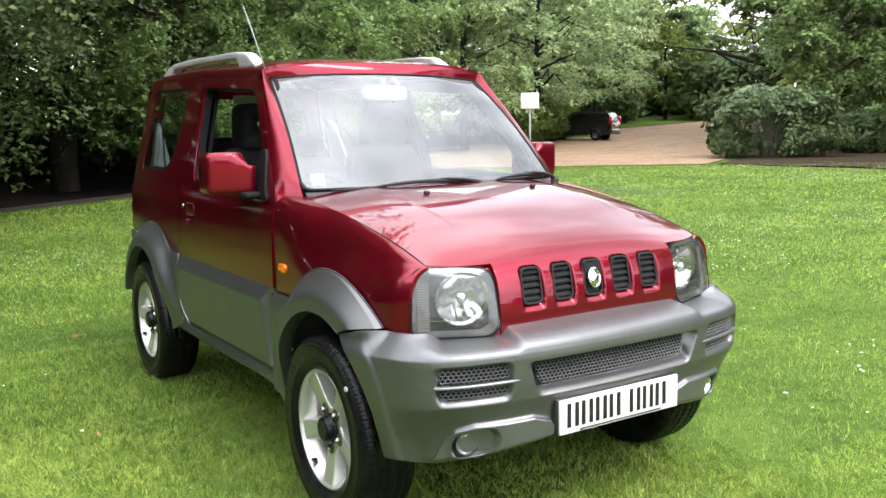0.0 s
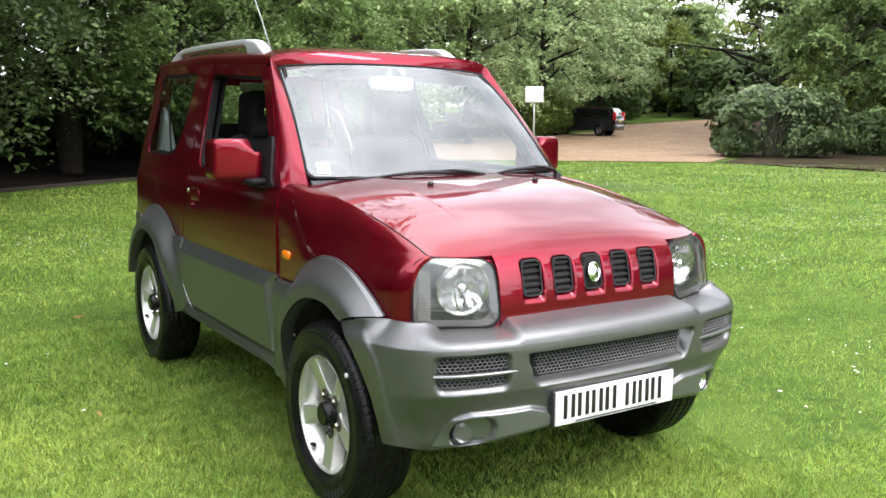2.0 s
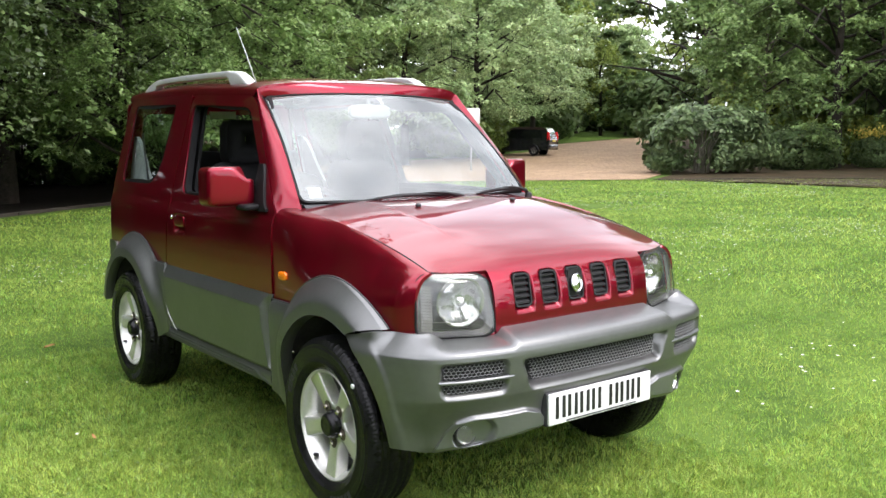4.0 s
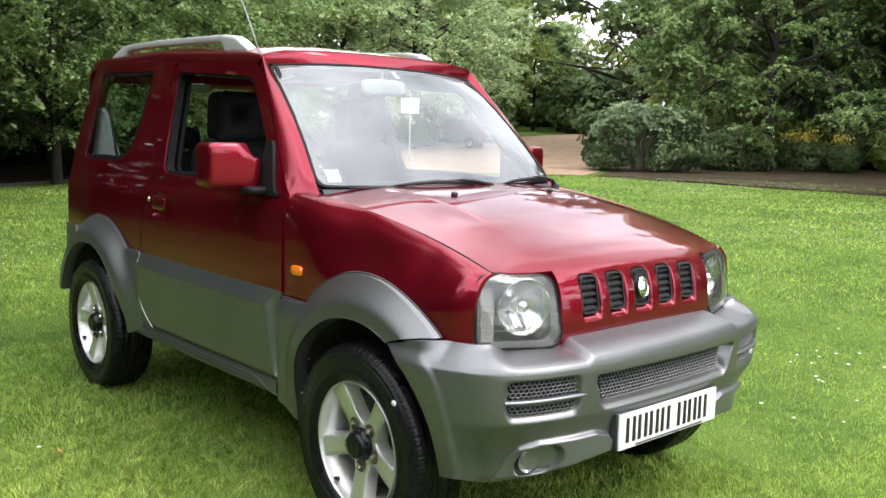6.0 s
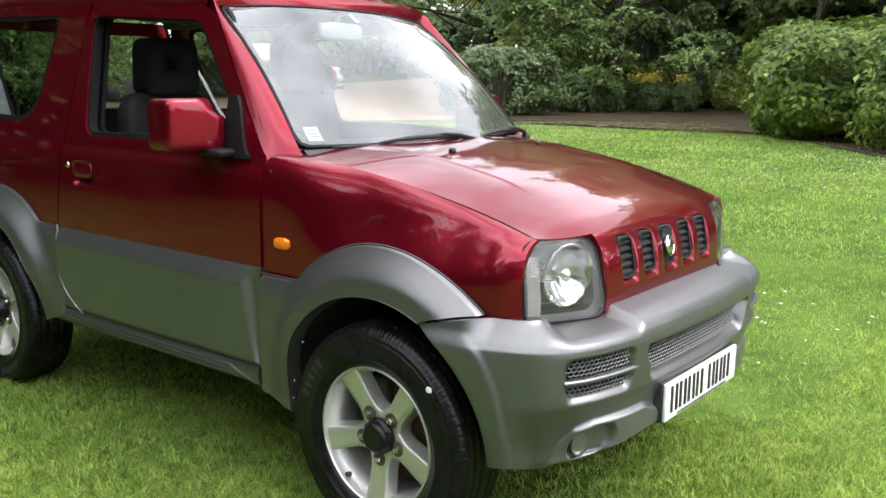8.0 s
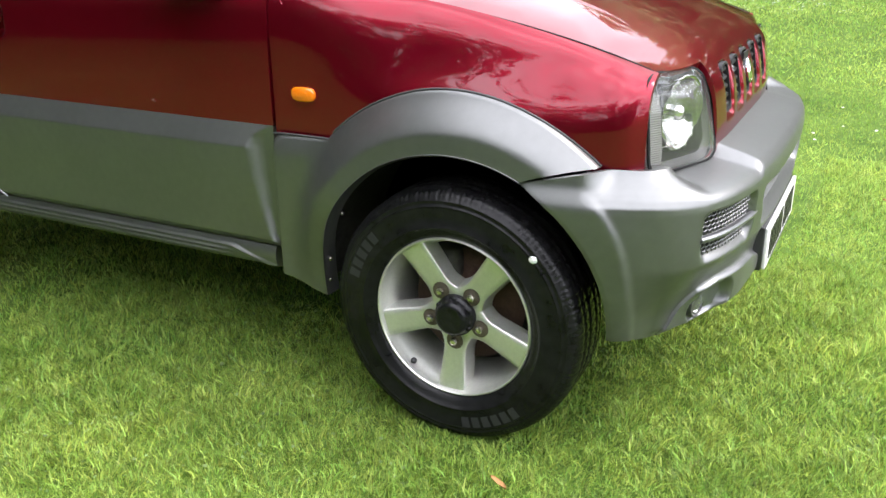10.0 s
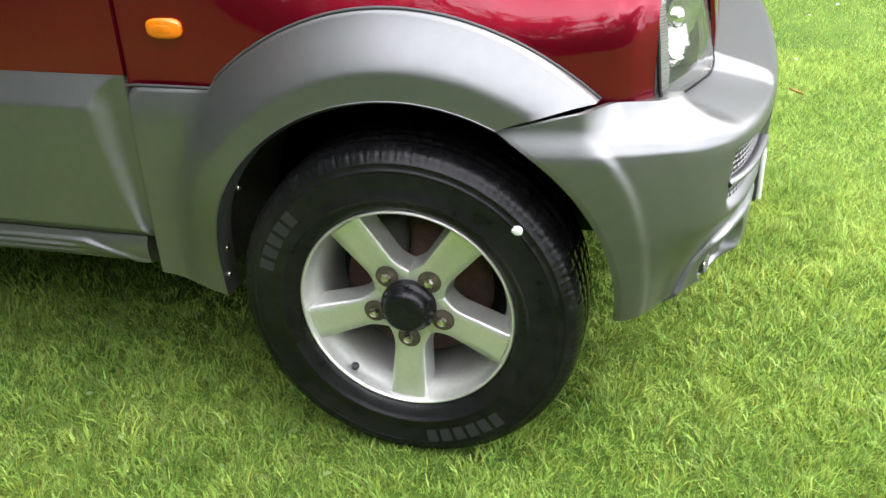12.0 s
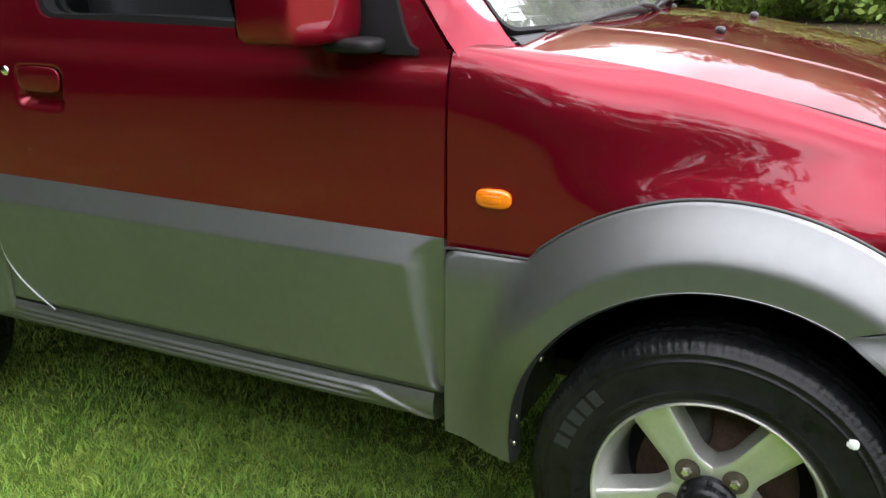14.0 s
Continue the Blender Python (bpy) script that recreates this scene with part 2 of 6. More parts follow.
def leaves_np(rng, centres, size, flat=0.35, tall=1.9, out=None):
    """One folded leaf of four corners at each of the centres. With out given, leaves face out and up from their clump; else they are turned at random."""
    n = len(centres)
    d = rng.normal(size=(n, 3))
    d[:, 2] *= flat
    if out is not None:
        face = out * 0.9 + rng.normal(size=(n, 3)) * 0.42
        face[:, 2] += 0.45
        face /= np.linalg.norm(face, axis=1)[:, None] + 1e-9
        d[:, 2] -= 0.5
        d -= face * np.sum(d * face, axis=1)[:, None]
    d /= np.linalg.norm(d, axis=1)[:, None] + 1e-9
    u = rng.normal(size=(n, 3)) * 0.7
    u[:, 2] += 1.0
    s = np.cross(d, face if out is not None else u)
    s /= np.linalg.norm(s, axis=1)[:, None] + 1e-9
    nn = np.cross(s, d)
    k = size * rng.uniform(0.6, 1.25, size=(n, 1))
    fold = nn * k * 0.12
    base, tip = centres - d * k * 0.5 * tall / 1.9, centres + d * k * 0.5 * tall / 1.9
    left, right = centres + s * k * 0.27 + fold, centres - s * k * 0.27 + fold
    verts = np.stack([base, left, tip, right], axis=1).reshape(-1, 3)
    faces = np.arange(n * 4).reshape(-1, 4)
    return verts, faces


# ---- ground ----
def build_ground():
    bm = bmesh.new()
    radii = [0, 1, 2, 3, 4, 5, 6.5, 8, 10, 13, 17, 22, 30, 40, 42, 46, 60, 90, 120, 140, 220, 400]
    n = 64
    rings = []
    for r in radii[1:]:
        ring = []
        for k in range(n):
            a = 2 * math.pi * k / n
            x, y = r * math.cos(a), r * math.sin(a)
            ring.append(bm.verts.new((x, y, ground_z(x, y))))
        rings.append(ring)
    c = bm.verts.new((0, 0, 0))
    for k in range(n):
        bm.faces.new((c, rings[0][k], rings[0][(k + 1) % n]))
    for r0, r1 in zip(rings, rings[1:]):
        for k in range(n):
            bm.faces.new((r0[k], r1[k], r1[(k + 1) % n], r0[(k + 1) % n]))
    return tagged(part("ground", bm, LAWN), "mown green lawn reaching out under the trees", "lawn", kind="structure")


def sheet(name, outline, mat, lift, label, category):
    """A flat area of ground inside an outline that follows the lawn's height."""
    bm = bmesh.new()
    vs = [bm.verts.new((x, y, 0)) for x, y in outline]
    f = bm.faces.new(vs)
    bmesh.ops.triangulate(bm, faces=[f])
    for _ in range(3):
        bmesh.ops.subdivide_edges(bm, edges=[e for e in bm.edges if e.calc_length() > 3], cuts=1)
        bmesh.ops.triangulate(bm, faces=bm.faces[:])
    for v in bm.verts:
        v.co.z = ground_z(v.co.x, v.co.y) + lift
    ob = part(name, bm, mat)
    return tagged(ob, label, category, kind="structure")


ground = build_ground()
road = sheet("road", [(9, 24), (15.7, 18.3), (19.0, 15.5), (22.0, 17.3), (25.2, 20.0), (54, 44.3), (80, 49.5), (84, 55), (54, 48.2), (44.5, 46.0), (37.5, 39.4), (30, 38), (12, 36)],
             PAVING, 0.03, "tan block-paved drive running off between the trees", "drive")
bed_edge = [(19.2, 15.3), (22.4, 12.6), (23.3, 10.6), (23.1, 8.9), (21.6, 7.2), (19.2, 5.4), (16.5, 3.6), (10.6, -0.6)]
bed = sheet("planting_bed", bed_edge + [(22, -12), (60, -10), (82, 40), (81, 49.2), (54.2, 43.9), (25.4, 19.7), (22.2, 17.0)], BED_SOIL, 0.02, "brown bare soil bed beside the lawn", "flower bed")
verge = sheet("verge", [(38, 40.8), (44.4, 46.4), (54, 48.6), (84, 55.4), (84, 64), (54, 56), (41, 52), (34, 44)], LAWN, 0.05, "grass verge beside the drive", "verge")
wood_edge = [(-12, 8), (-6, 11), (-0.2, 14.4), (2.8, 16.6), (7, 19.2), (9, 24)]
# its dark colour carries the shade that the gappy crowns let through
wood_floor = sheet("wood_floor", wood_edge + [(12, 36), (30, 39.5), (39, 41.5), (60, 64), (40, 90), (-60, 90), (-70, 10)], SHADED_SOIL, 0.02,
                   "bare earth under the trees, coloured dark for the canopy's shade", "woodland floor")


def edging(name, pts, h, label):
    """A low timber edging along the bed's outline, in lengths."""
    root = tagged(new(name), label, "edging", kind="structure")
    for (x0, y0), (x1, y1) in zip(pts, pts[1:]):
        n = max(1, round(math.hypot(x1 - x0, y1 - y0) / 2.4))
        for k in range(n):
            a, b = k / n, (k + 1) / n - 0.004
            p, q = Vector((x0 + (x1 - x0) * a, y0 + (y1 - y0) * a, 0)), Vector((x0 + (x1 - x0) * b, y0 + (y1 - y0) * b, 0))
            d = (q - p).normalized()
            s = Vector((-d.y, d.x, 0)) * 0.06
            bm = bmesh.new()
            vs = []
            for c in (p, q):
                g = ground_z(c.x, c.y)
                vs.append([bm.verts.new(c + s * i + Vector((0, 0, g + z))) for i, z in ((-1, -0.05), (1, -0.05), (1, h), (-1, h))])
            for i in range(4):
                bm.faces.new((vs[0][i], vs[0][(i + 1) % 4], vs[1][(i + 1) % 4], vs[1][i]))
            bm.faces.new(vs[0][::-1])
            bm.faces.new(vs[1])
            part("board", bm, KERB, root, smooth=False)
    return root


edging("bed_edging", bed_edge, 0.035, "low weathered timber edging along the soil bed")
edging("wood_edging", wood_edge[1:5], 0.06, "low dark edging between lawn and trees")


# ---- trees and bushes ----
def tree(name, seed, height, spread, stem, mat, bark, label, first=0.28, clumps=90, per=150, size=0.17, lean=0.0, droop=0.0):
    """A tree: tapered trunk with limbs, and a crown of leaf clumps round the limbs' ends with gaps between."""
    rng = np.random.default_rng(seed)
    root = tagged(new(name), label, "tree", group="trees round the lawn")
    bm = bmesh.new()
    pts = []
    for i in range(8):
        f = i / 7
        pts.append(Vector((lean * f * height * 0.2 + rng.normal() * 0.06 * height * 0.1 * f, rng.normal() * 0.06 * height * 0.1 * f, f * height * 0.86)))
    tube(bm, [pts[0] + Vector((0, 0, -0.3))] + pts, [stem * 1.35] + [stem * (1.1 - 0.95 * i / 7) for i in range(8)], 9)
    ends = []
    nl = 26
    for k in range(nl):
        f = first + (1 - first) * (k / nl) ** 0.9
        i = min(6, int(f * 7))
        o = pts[i].lerp(pts[i + 1], f * 7 - i)
        a = k * 2.399 + rng.uniform(-0.4, 0.4)
        shape = math.sin(math.pi * min(1.0, 0.22 + 0.78 * (f - first) / (1 - first))) ** 0.7
        reach = spread * max(0.25, shape) * rng.uniform(0.7, 1.1)
        up = rng.uniform(0.15, 0.55) * reach
        mid = o + Vector((math.cos(a) * reach * 0.55, math.sin(a) * reach * 0.55, up * 0.7))
        end = o + Vector((math.cos(a) * reach, math.sin(a) * reach, up * (1 - droop) - droop * reach * 0.35))
        r0 = stem * 0.42 * (1.05 - f)
        tube(bm, [o, mid, end], [r0 + 0.012, r0 * 0.6 + 0.008, 0.006], 6)
        ends += [(mid, reach), (end, reach), (mid.lerp(end, 0.5), reach)]
        for _ in range(2):
            side = mid + Vector(rng.normal(size=3)) * reach * 0.28
            tube(bm, [mid, side], [r0 * 0.4 + 0.006, 0.004], 5)
            ends.append((side, reach))
    ends.append((pts[-1], spread * 0.5))
    part("trunk", bm, bark, root)
    cs, ways = [], []
    for _ in range(clumps):
        e, reach = ends[rng.integers(len(ends))]
        c = np.array(e) + rng.normal(size=3) * 0.16 * reach
        r = rng.uniform(0.35, 0.75) * spread * 0.23
        # leaves sit along drooping twigs that spread from the limb
        n_tw = max(5, per // 13)
        tw = rng.normal(size=(n_tw, 3)) * np.array([1, 1, 0.62])
        tw /= np.linalg.norm(tw, axis=1)[:, None]
        k = rng.integers(n_tw, size=per)
        t = rng.uniform(0.12, 1.0, size=(per, 1)) ** 0.8
        p = tw[k] * t * r * np.array([1.45, 1.45, 0.9]) * rng.uniform(0.75, 1.15, size=n_tw)[k][:, None] + rng.normal(size=(per, 3)) * r * 0.075
        p[:, 2] -= (0.22 + droop * 0.6) * t[:, 0] ** 2 * r
        ways.append(tw[k] * 0.55 + np.array([0, 0, 0.35]))
        cs.append(c + p)
    v, f = leaves_np(rng, np.concatenate(cs), size, out=np.concatenate(ways))
    mesh_np("crown", v, f, mat, root)
    return root


def bush(name, seed, sx, sy, h, mat, label, count=9000, size=0.15, bare=0.0, gap=None):
    """A dense shrub: short stems and a lumpy shell of leaves with a closed inside."""
    rng = np.random.default_rng(seed)
    root = tagged(new(name), label, "bush", group="bushes round the lawn")
    bm = bmesh.new()
    for k in range(22):
        a = rng.uniform(0, 6.28) if gap is None or k < 8 else radians(gap) + rng.uniform(-0.5, 0.5)
        b = rng.uniform(0.3, 0.75)
        tube(bm, [(0.12 * math.cos(a) * sx, 0.12 * math.sin(a) * sy, -0.1), (0.3 * b * sx * math.cos(a), 0.3 * b * sy * math.sin(a), h * 0.4),
                  (b * sx * math.cos(a) * 0.8, b * sy * math.sin(a) * 0.8, h * 0.8)], [0.035, 0.025, 0.008], 6)
    part("stem", bm, BARK_PALE if bare else BARK, root)
    d = rng.normal(size=(count, 3))
    d /= np.linalg.norm(d, axis=1)[:, None]
    d = np.sign(d) * np.abs(d) ** (0.75 if gap is None else 0.6)
    lumps = np.array([noise.noise(Vector(q) * 1.5 + Vector((seed, 0, 0))) + 0.6 * noise.noise(Vector(q) * 4.5 + Vector((0, seed, 0))) for q in d])
    r = (1 + 0.24 * lumps) * (1 - np.abs(rng.normal(size=count)) * 0.16)
    p = d * r[:, None] * np.array([sx, sy, h * 0.52])
    p[:, 2] += h * 0.5
    keep = p[:, 2] > 0.05 + bare * rng.uniform(0.1, 1.0, size=count)
    if gap is not None:
        # a bare place low down where the stems show
        turn = np.abs((np.arctan2(p[:, 1], p[:, 0]) - radians(gap) + math.pi) % (2 * math.pi) - math.pi)
        keep &= ~((turn < 0.46) & (p[:, 2] < h * rng.uniform(0.46, 0.66, size=count)) & (rng.uniform(size=count) < 0.97))
    v, f = leaves_np(rng, p[keep], size, 0.6, 2.2, out=d[keep])
    mesh_np("foliage", v, f, mat, root)
    return root


def plant(ob, x, y, turn, s=1.0, first=False):
    m = pose(x, y, ground_z(x, y), 0, 0, turn) @ Matrix.Diagonal((s, s, s, 1))
    if first:
        ob.matrix_basis = m
        return ob
    c = copy_thing(ob, pose(0, 0, 0))
    c.matrix_basis = m
    return c


wood_oak = tree("woodland_tree", 3, 11, 4.6, 0.20, LEAF_DARK, BARK, "dark-leaved woodland tree with a bare dim trunk", 0.20, 120, 150, 0.20)
wood_lime = tree("woodland_tree", 5, 10, 4.2, 0.17, LEAF_MID, BARK, "green woodland tree with low hanging branches", 0.14, 150, 190, 0.15, droop=0.5)
wood_near = tree("woodland_tree", 17, 11.5, 5.2, 0.21, LEAF_SHADE, BARK, "woodland tree with small leaves coloured dark for shade and low hanging branches", 0.17, 230, 300, 0.10, droop=0.35)
park_willow = tree("park_tree", 8, 13, 5.2, 0.22, LEAF_LIGHT, BARK, "tall grey-green broadleaf tree beside the drive", 0.17, 220, 170, 0.22, droop=0.3)
park_slim = tree("park_tree", 11, 10, 3.4, 0.10, LEAF_MID, BARK_MID, "slim tree with a straight grey trunk in the soil bed", 0.28, 230, 150, 0.19)
park_yellow = tree("park_tree", 14, 12, 4.4, 0.2, LEAF_YELLOW, BARK, "yellow-green tree far along the drive", 0.15, 140, 150, 0.24)

far_oak = tree("woodland_tree", 23, 11, 4.6, 0.20, LEAF_DARK, BARK, "dark-leaved woodland tree far behind the others", 0.16, 80, 75, 0.34)
far_lime = tree("woodland_tree", 29, 10, 4.2, 0.17, LEAF_MID, BARK, "green woodland tree far behind the others", 0.14, 80, 75, 0.32, droop=0.4)

plant(wood_oak, 1.4, 24.0, 0, 1.1, True)
plant(wood_lime, 9.2, 22.6, 40, 1.0, True)
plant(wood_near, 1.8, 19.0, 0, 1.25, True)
# the last two stand out of view, added so their crowns shade the lawn
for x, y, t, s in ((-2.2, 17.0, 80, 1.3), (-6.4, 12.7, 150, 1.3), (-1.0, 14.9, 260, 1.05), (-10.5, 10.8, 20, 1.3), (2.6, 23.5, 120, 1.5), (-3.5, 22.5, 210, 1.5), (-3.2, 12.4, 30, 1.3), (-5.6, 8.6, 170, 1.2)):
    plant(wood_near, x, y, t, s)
plant(park_willow, 29.5, 36.5, 0, 1.0, True)
plant(park_slim, 31.0, 19.4, 0, 1.0, True)
plant(park_yellow, 70, 66, 0, 1.6, True)
for x, y, t, s in ((-7, 20.5, 150, 1.1), (6.4, 25, 20, 1.15), (11, 27, 300, 1.1), (14.5, 32, 100, 1.2), (3.5, 30, 10, 1.3), (9, 34, 60, 1.3),
                   (19, 36, 220, 1.25), (24, 43, 70, 1.3), (-4, 27, 30, 1.3), (16, 42, 10, 1.4), (-11, 13, 60, 1.1), (45, 55, 60, 1.2), (52, 66, 160, 1.3)):
    plant(wood_oak, x, y, t, s)
for x, y, t, s in ((5.4, 19.9, 200, 1.15), (3.9, 17.0, 20, 0.62), (5.9, 18.4, 90, 0.68),  (8.4, 23.0, 300, 1.05), (10.8, 25.0, 250, 1.05), (13.4, 28.5, 0, 1.15), (15.8, 34.5, 90, 1.2), (20.5, 40, 200, 1.3), (11.8, 31, 130, 1.15)):
    plant(wood_lime, x, y, t, s)
for x, y, t, s in ((36.5, 43.5, 120, 1.0), (22.5, 33.5, 240, 0.95), (68, 60, 200, 0.95), (46, 50, 90, 1.0)):
    plant(park_willow, x, y, t, s)
for x, y, t, s in ((36, 17, 100, 1.5), (41, 22, 30, 1.6), (35, 9.5, 200, 1.45), (45, 29, 60, 1.6), (38, 8, 10, 1.5), (52, 33, 20, 1.5)):
    plant(park_slim, x, y, t, s)
for x, y, t, s in ((44, 14, 0, 1.7), (50, 20, 70, 1.7), (40, 1, 120, 1.7), (33, -4, 220, 1.5), (70, 34, 90, 1.8), (48, 8, 140, 1.8), (54, 28, 10, 1.8), (24, -11, 60, 1.4)):
    plant(park_willow, x, y, t, s * 1.12)
plant(park_yellow, 64, 47, 90, 0.7)
plant(far_oak, -16.0, 27.0, 0, 1.3, True)
plant(far_lime, -12.5, 21.5, 0, 1.3, True)
# unseen tree belt along the driver's side, added to darken the car's flank
for k in range(9):
    plant((wood_oak, wood_lime)[k % 2], -15.0 + 1.0 * math.sin(k * 1.7), -13 + 3.6 * k, k * 50, 1.0 + 0.06 * math.sin(k * 2.1))
# unseen trees closing the park round, added for reflections; further off before the bumper
for k in range(16):
    a = radians(100 + k * 15.5)
    r = 21 + 4 * math.sin(k * 2.3) + (30 if 3 <= k <= 7 else 0)
    x, y = r * math.sin(a), r * math.cos(a)
    plant((far_oak, far_lime)[k % 2], x, y, k * 50, 1.0 + 0.15 * math.sin(k))

under_bush = bush("bush", 45, 2.6, 1.6, 3.0, LEAF_DARK, "dark shrub under the woodland trees", 4200, 0.31)
plant(under_bush, -3.0, 24.5, 0, 1.0, True)
for k in range(9):
    plant(under_bush, -9 + 2.6 * k, 23.5 + 0.9 * k + 1.2 * math.sin(k * 1.9), k * 70, 1.0 + 0.2 * math.sin(k * 1.3))
for k in range(12):
    plant(under_bush, 34 + 1.6 * k, 46.5 + 2.1 * k, 20 * k, 1.1)
for k in range(9):
    plant(far_lime, 50 + 6 * math.sin(k * 1.7), -14 + 5.2 * k, 40 * k, 1.8)
for k in range(12):
    plant(far_oak, -22 + 6 * k, 42 + 2.5 * math.sin(k * 2) + 1.6 * k, 30 * k, 1.45)
for k in range(6):
    plant(far_oak, 70 + 7 * k, 92 - 9 * k, 30 * k, 0.8 if k in (2, 3) else 1.6)
# unseen shrub ring below those trees, there to close gaps in reflections
for k in range(20):
    b_ = radians(98 + k * 13)
    r_ = 52 if 4 <= k <= 9 else 24.5
    plant(under_bush, r_ * math.sin(b_), r_ * math.cos(b_), k * 37, 1.15)
# unseen shrub rows under the belt, added to stop sky flecks on the paint
for k in range(14):
    plant(under_bush, -17.5 + math.sin(k * 1.6), -16 + 2.7 * k, 50 * k, 1.7)
for k in range(10):
    plant(under_bush, -15.0 + math.sin(k * 2.6), -14 + 3.4 * k, 60 * k, 1.1)
bed_bush = bush("bush", 21, 2.08, 1.7, 2.28, LEAF_BUSH, "rounded evergreen bush with bare pale stems at its foot", 15000, 0.19, 0.25, -116)
plant(bed_bush, 24.0, 17.2, -35, 1.0, True)
laurel = bush("bush", 33, 2.5, 2.1, 2.55, LEAF_LAUREL, "large glossy green laurel bush at the lawn's edge", 15000, 0.17)
plant(laurel, 19.3, 4.3, 30, 1.0, True)
plant(laurel, 16.5, 0.6, 140, 1.0)
plant(laurel, 29.0, 37.6, 40, 1.05)
plant(laurel, 31.6, 39.2, 140, 0.9)
for x, y, t, s in ((34, 23.5, 20, 0.8), (31.5, 8.0, 120, 0.6), (42, 26, 200, 1.0), (39, 9, 10, 0.9)):
    plant(bed_bush, x, y, t, s)
for k in range(9):
    plant(bed_bush, 40 + 3 * math.sin(k * 0.9), -8 + 3.6 * k, 50 * k, 1.15 + 0.2 * math.sin(k * 2.2))
yellow_bush = bush("bush", 51, 1.7, 1.5, 2.1, LEAF_YELLOW, "yellow-green shrub behind the soil bed", 6000, 0.2)
plant(yellow_bush, 35.2, 17.0, 0, 1.0, True)
for x, y, t, s in ((37.6, 21.2, 60, 1.1), (35.5, 12.5, 130, 0.9), (36.5, 19.3, 200, 0.8)):
    plant(yellow_bush, x, y, t, s)


# the far end of the drive and the back of the beds
for k in range(9):
    a_ = radians(39 + 1.6 * k)
    r_ = 84 + 6 * math.sin(k * 2)
    plant((far_lime, far_oak, park_yellow)[k % 3], r_ * math.sin(a_), r_ * math.cos(a_), 40 * k, 1.5 if k < 5 else 0.8)
    far = r_ + 16 if k in (3, 4, 5, 6) else r_ - 5
    plant(under_bush, far * math.sin(a_), far * math.cos(a_), 60 * k, 1.9)
for k in range(3, 22):
    a_ = radians(51 + 2.4 * k)
    r_ = 47 + 3 * math.sin(k * 1.9)
    plant((under_bush, yellow_bush)[k % 2], r_ * math.sin(a_) - 2, r_ * math.cos(a_) - 2, 33 * k, (1.5, 2.1)[k % 2])
    plant((far_oak, far_lime)[k % 2], (r_ + 5) * math.sin(a_) - 2, (r_ + 5) * math.cos(a_) - 2, 77 * k, 1.6)


for k in range(11):
    a_ = radians(54 + 4.2 * k)
    plant(far_oak, 60 * math.sin(a_), 60 * math.cos(a_), 47 * k, 2.0)


def flower_patch():
    rng = np.random.default_rng(5)
    c = np.concatenate([rng.normal(size=(230, 3)) * np.array([0.22, 0.36, 0.13]) + np.array([31.0, 14.75, 1.5]),
                        rng.normal(size=(90, 3)) * np.array([0.2, 0.22, 0.12]) + np.array([31.4, 13.4, 1.45])])
    v, f = leaves_np(rng, c, 0.13, 1.0)
    return tagged(mesh_np("yellow_flowers", v, f, FLOWER_YELLOW), "yellow flowers in the soil bed", "flowers", kind="stuff")


flower_patch()
for x, y, t, s in ((31.5, 14.9, 60, 0.40), (31.9, 13.5, 20, 0.36), (28.4, 16.1, 130, 0.55)):
    plant(under_bush, x, y, t, s)
plant(wood_lime, 30.2, 15.7, 200, 1.2)


def sign_board(x, y):
    root = tagged(new("sign_board"), "plain white sign board on a post beside the drive", "sign")
    bm = bmesh.new()
    box(bm, -0.36, 0.36, -0.02, 0.02, 1.90, 2.52, 0.01)
    part("board", bm, SIGN_WHITE, root)
    bm = bmesh.new()
    tube(bm, [(0, 0.05, -0.2), (0, 0.05, 2.45)], 0.035)
    part("post", bm, POST_GREY, root)
    root.matrix_basis = pose(x, y, ground_z(x, y), 0, 0, -38)


sign_board(20.4, 25.7)


def marker_post(x, y):
    bm = bmesh.new()
    tube(bm, [(0, 0, -0.2), (0, 0, 2.6)], 0.035, 10)
    ob = tagged(part("marker_post", bm, SIGN_WHITE), "thin white post behind the bush", "post")
    ob.matrix_basis = pose(x, y, ground_z(x, y))


marker_post(27.6, 18.8)


# ---- the car: materials ----
def paint_material():
    """Metallic red under clear lacquer: a rough coloured base and a sharp coat."""
    m = material("red_paint", (0.205, 0.0040, 0.0155), 0.29, 0.74, coat=1.0, colour2=(0.188, 0.0036, 0.0142), scale=2.0, spec=0.5)
    b = m.node_tree.nodes["Principled BSDF"]
    b.inputs["Specular Tint"].default_value = (0.38, 0.035, 0.055, 1)
    b.inputs["Coat Roughness"].default_value = 0.03
    b.inputs["Coat IOR"].default_value = 1.43
    return m


PAINT = paint_material()
CLAD = material("grey_cladding", (0.190, 0.194, 0.191), 0.38, 0.82, vary=0.10, scale=5, bump=0.035, bump_scale=900, spec=0.5)
# paler copy of the cladding, light on the trim's top put into colour
CLAD_LIGHT = material("lit_cladding", (0.225, 0.23, 0.235), 0.36, 0.8, vary=0.08, scale=5, bump=0.03, bump_scale=900)
RAIL = material("rail_silver", (0.62, 0.63, 0.63), 0.42, 0.5, vary=0.08, scale=10)
ALLOY = material("alloy_silver", (0.66, 0.66, 0.62), 0.36, 0.75, vary=0.12, scale=14, bump=0.03, bump_scale=300)
RUBBER = material("tyre_rubber", (0.013, 0.013, 0.0135), 0.24, colour2=(0.004, 0.004, 0.0045), scale=3.5, bump=0.12, bump_scale=260, spec=0.2)
RUBBER_WORN = material("scuffed_rubber", (0.026, 0.027, 0.028), 0.6, vary=0.3, scale=20, spec=0.3)
BLACK = material("black_plastic", (0.026, 0.026, 0.028), 0.45, vary=0.3, scale=20, bump=0.05, bump_scale=400)
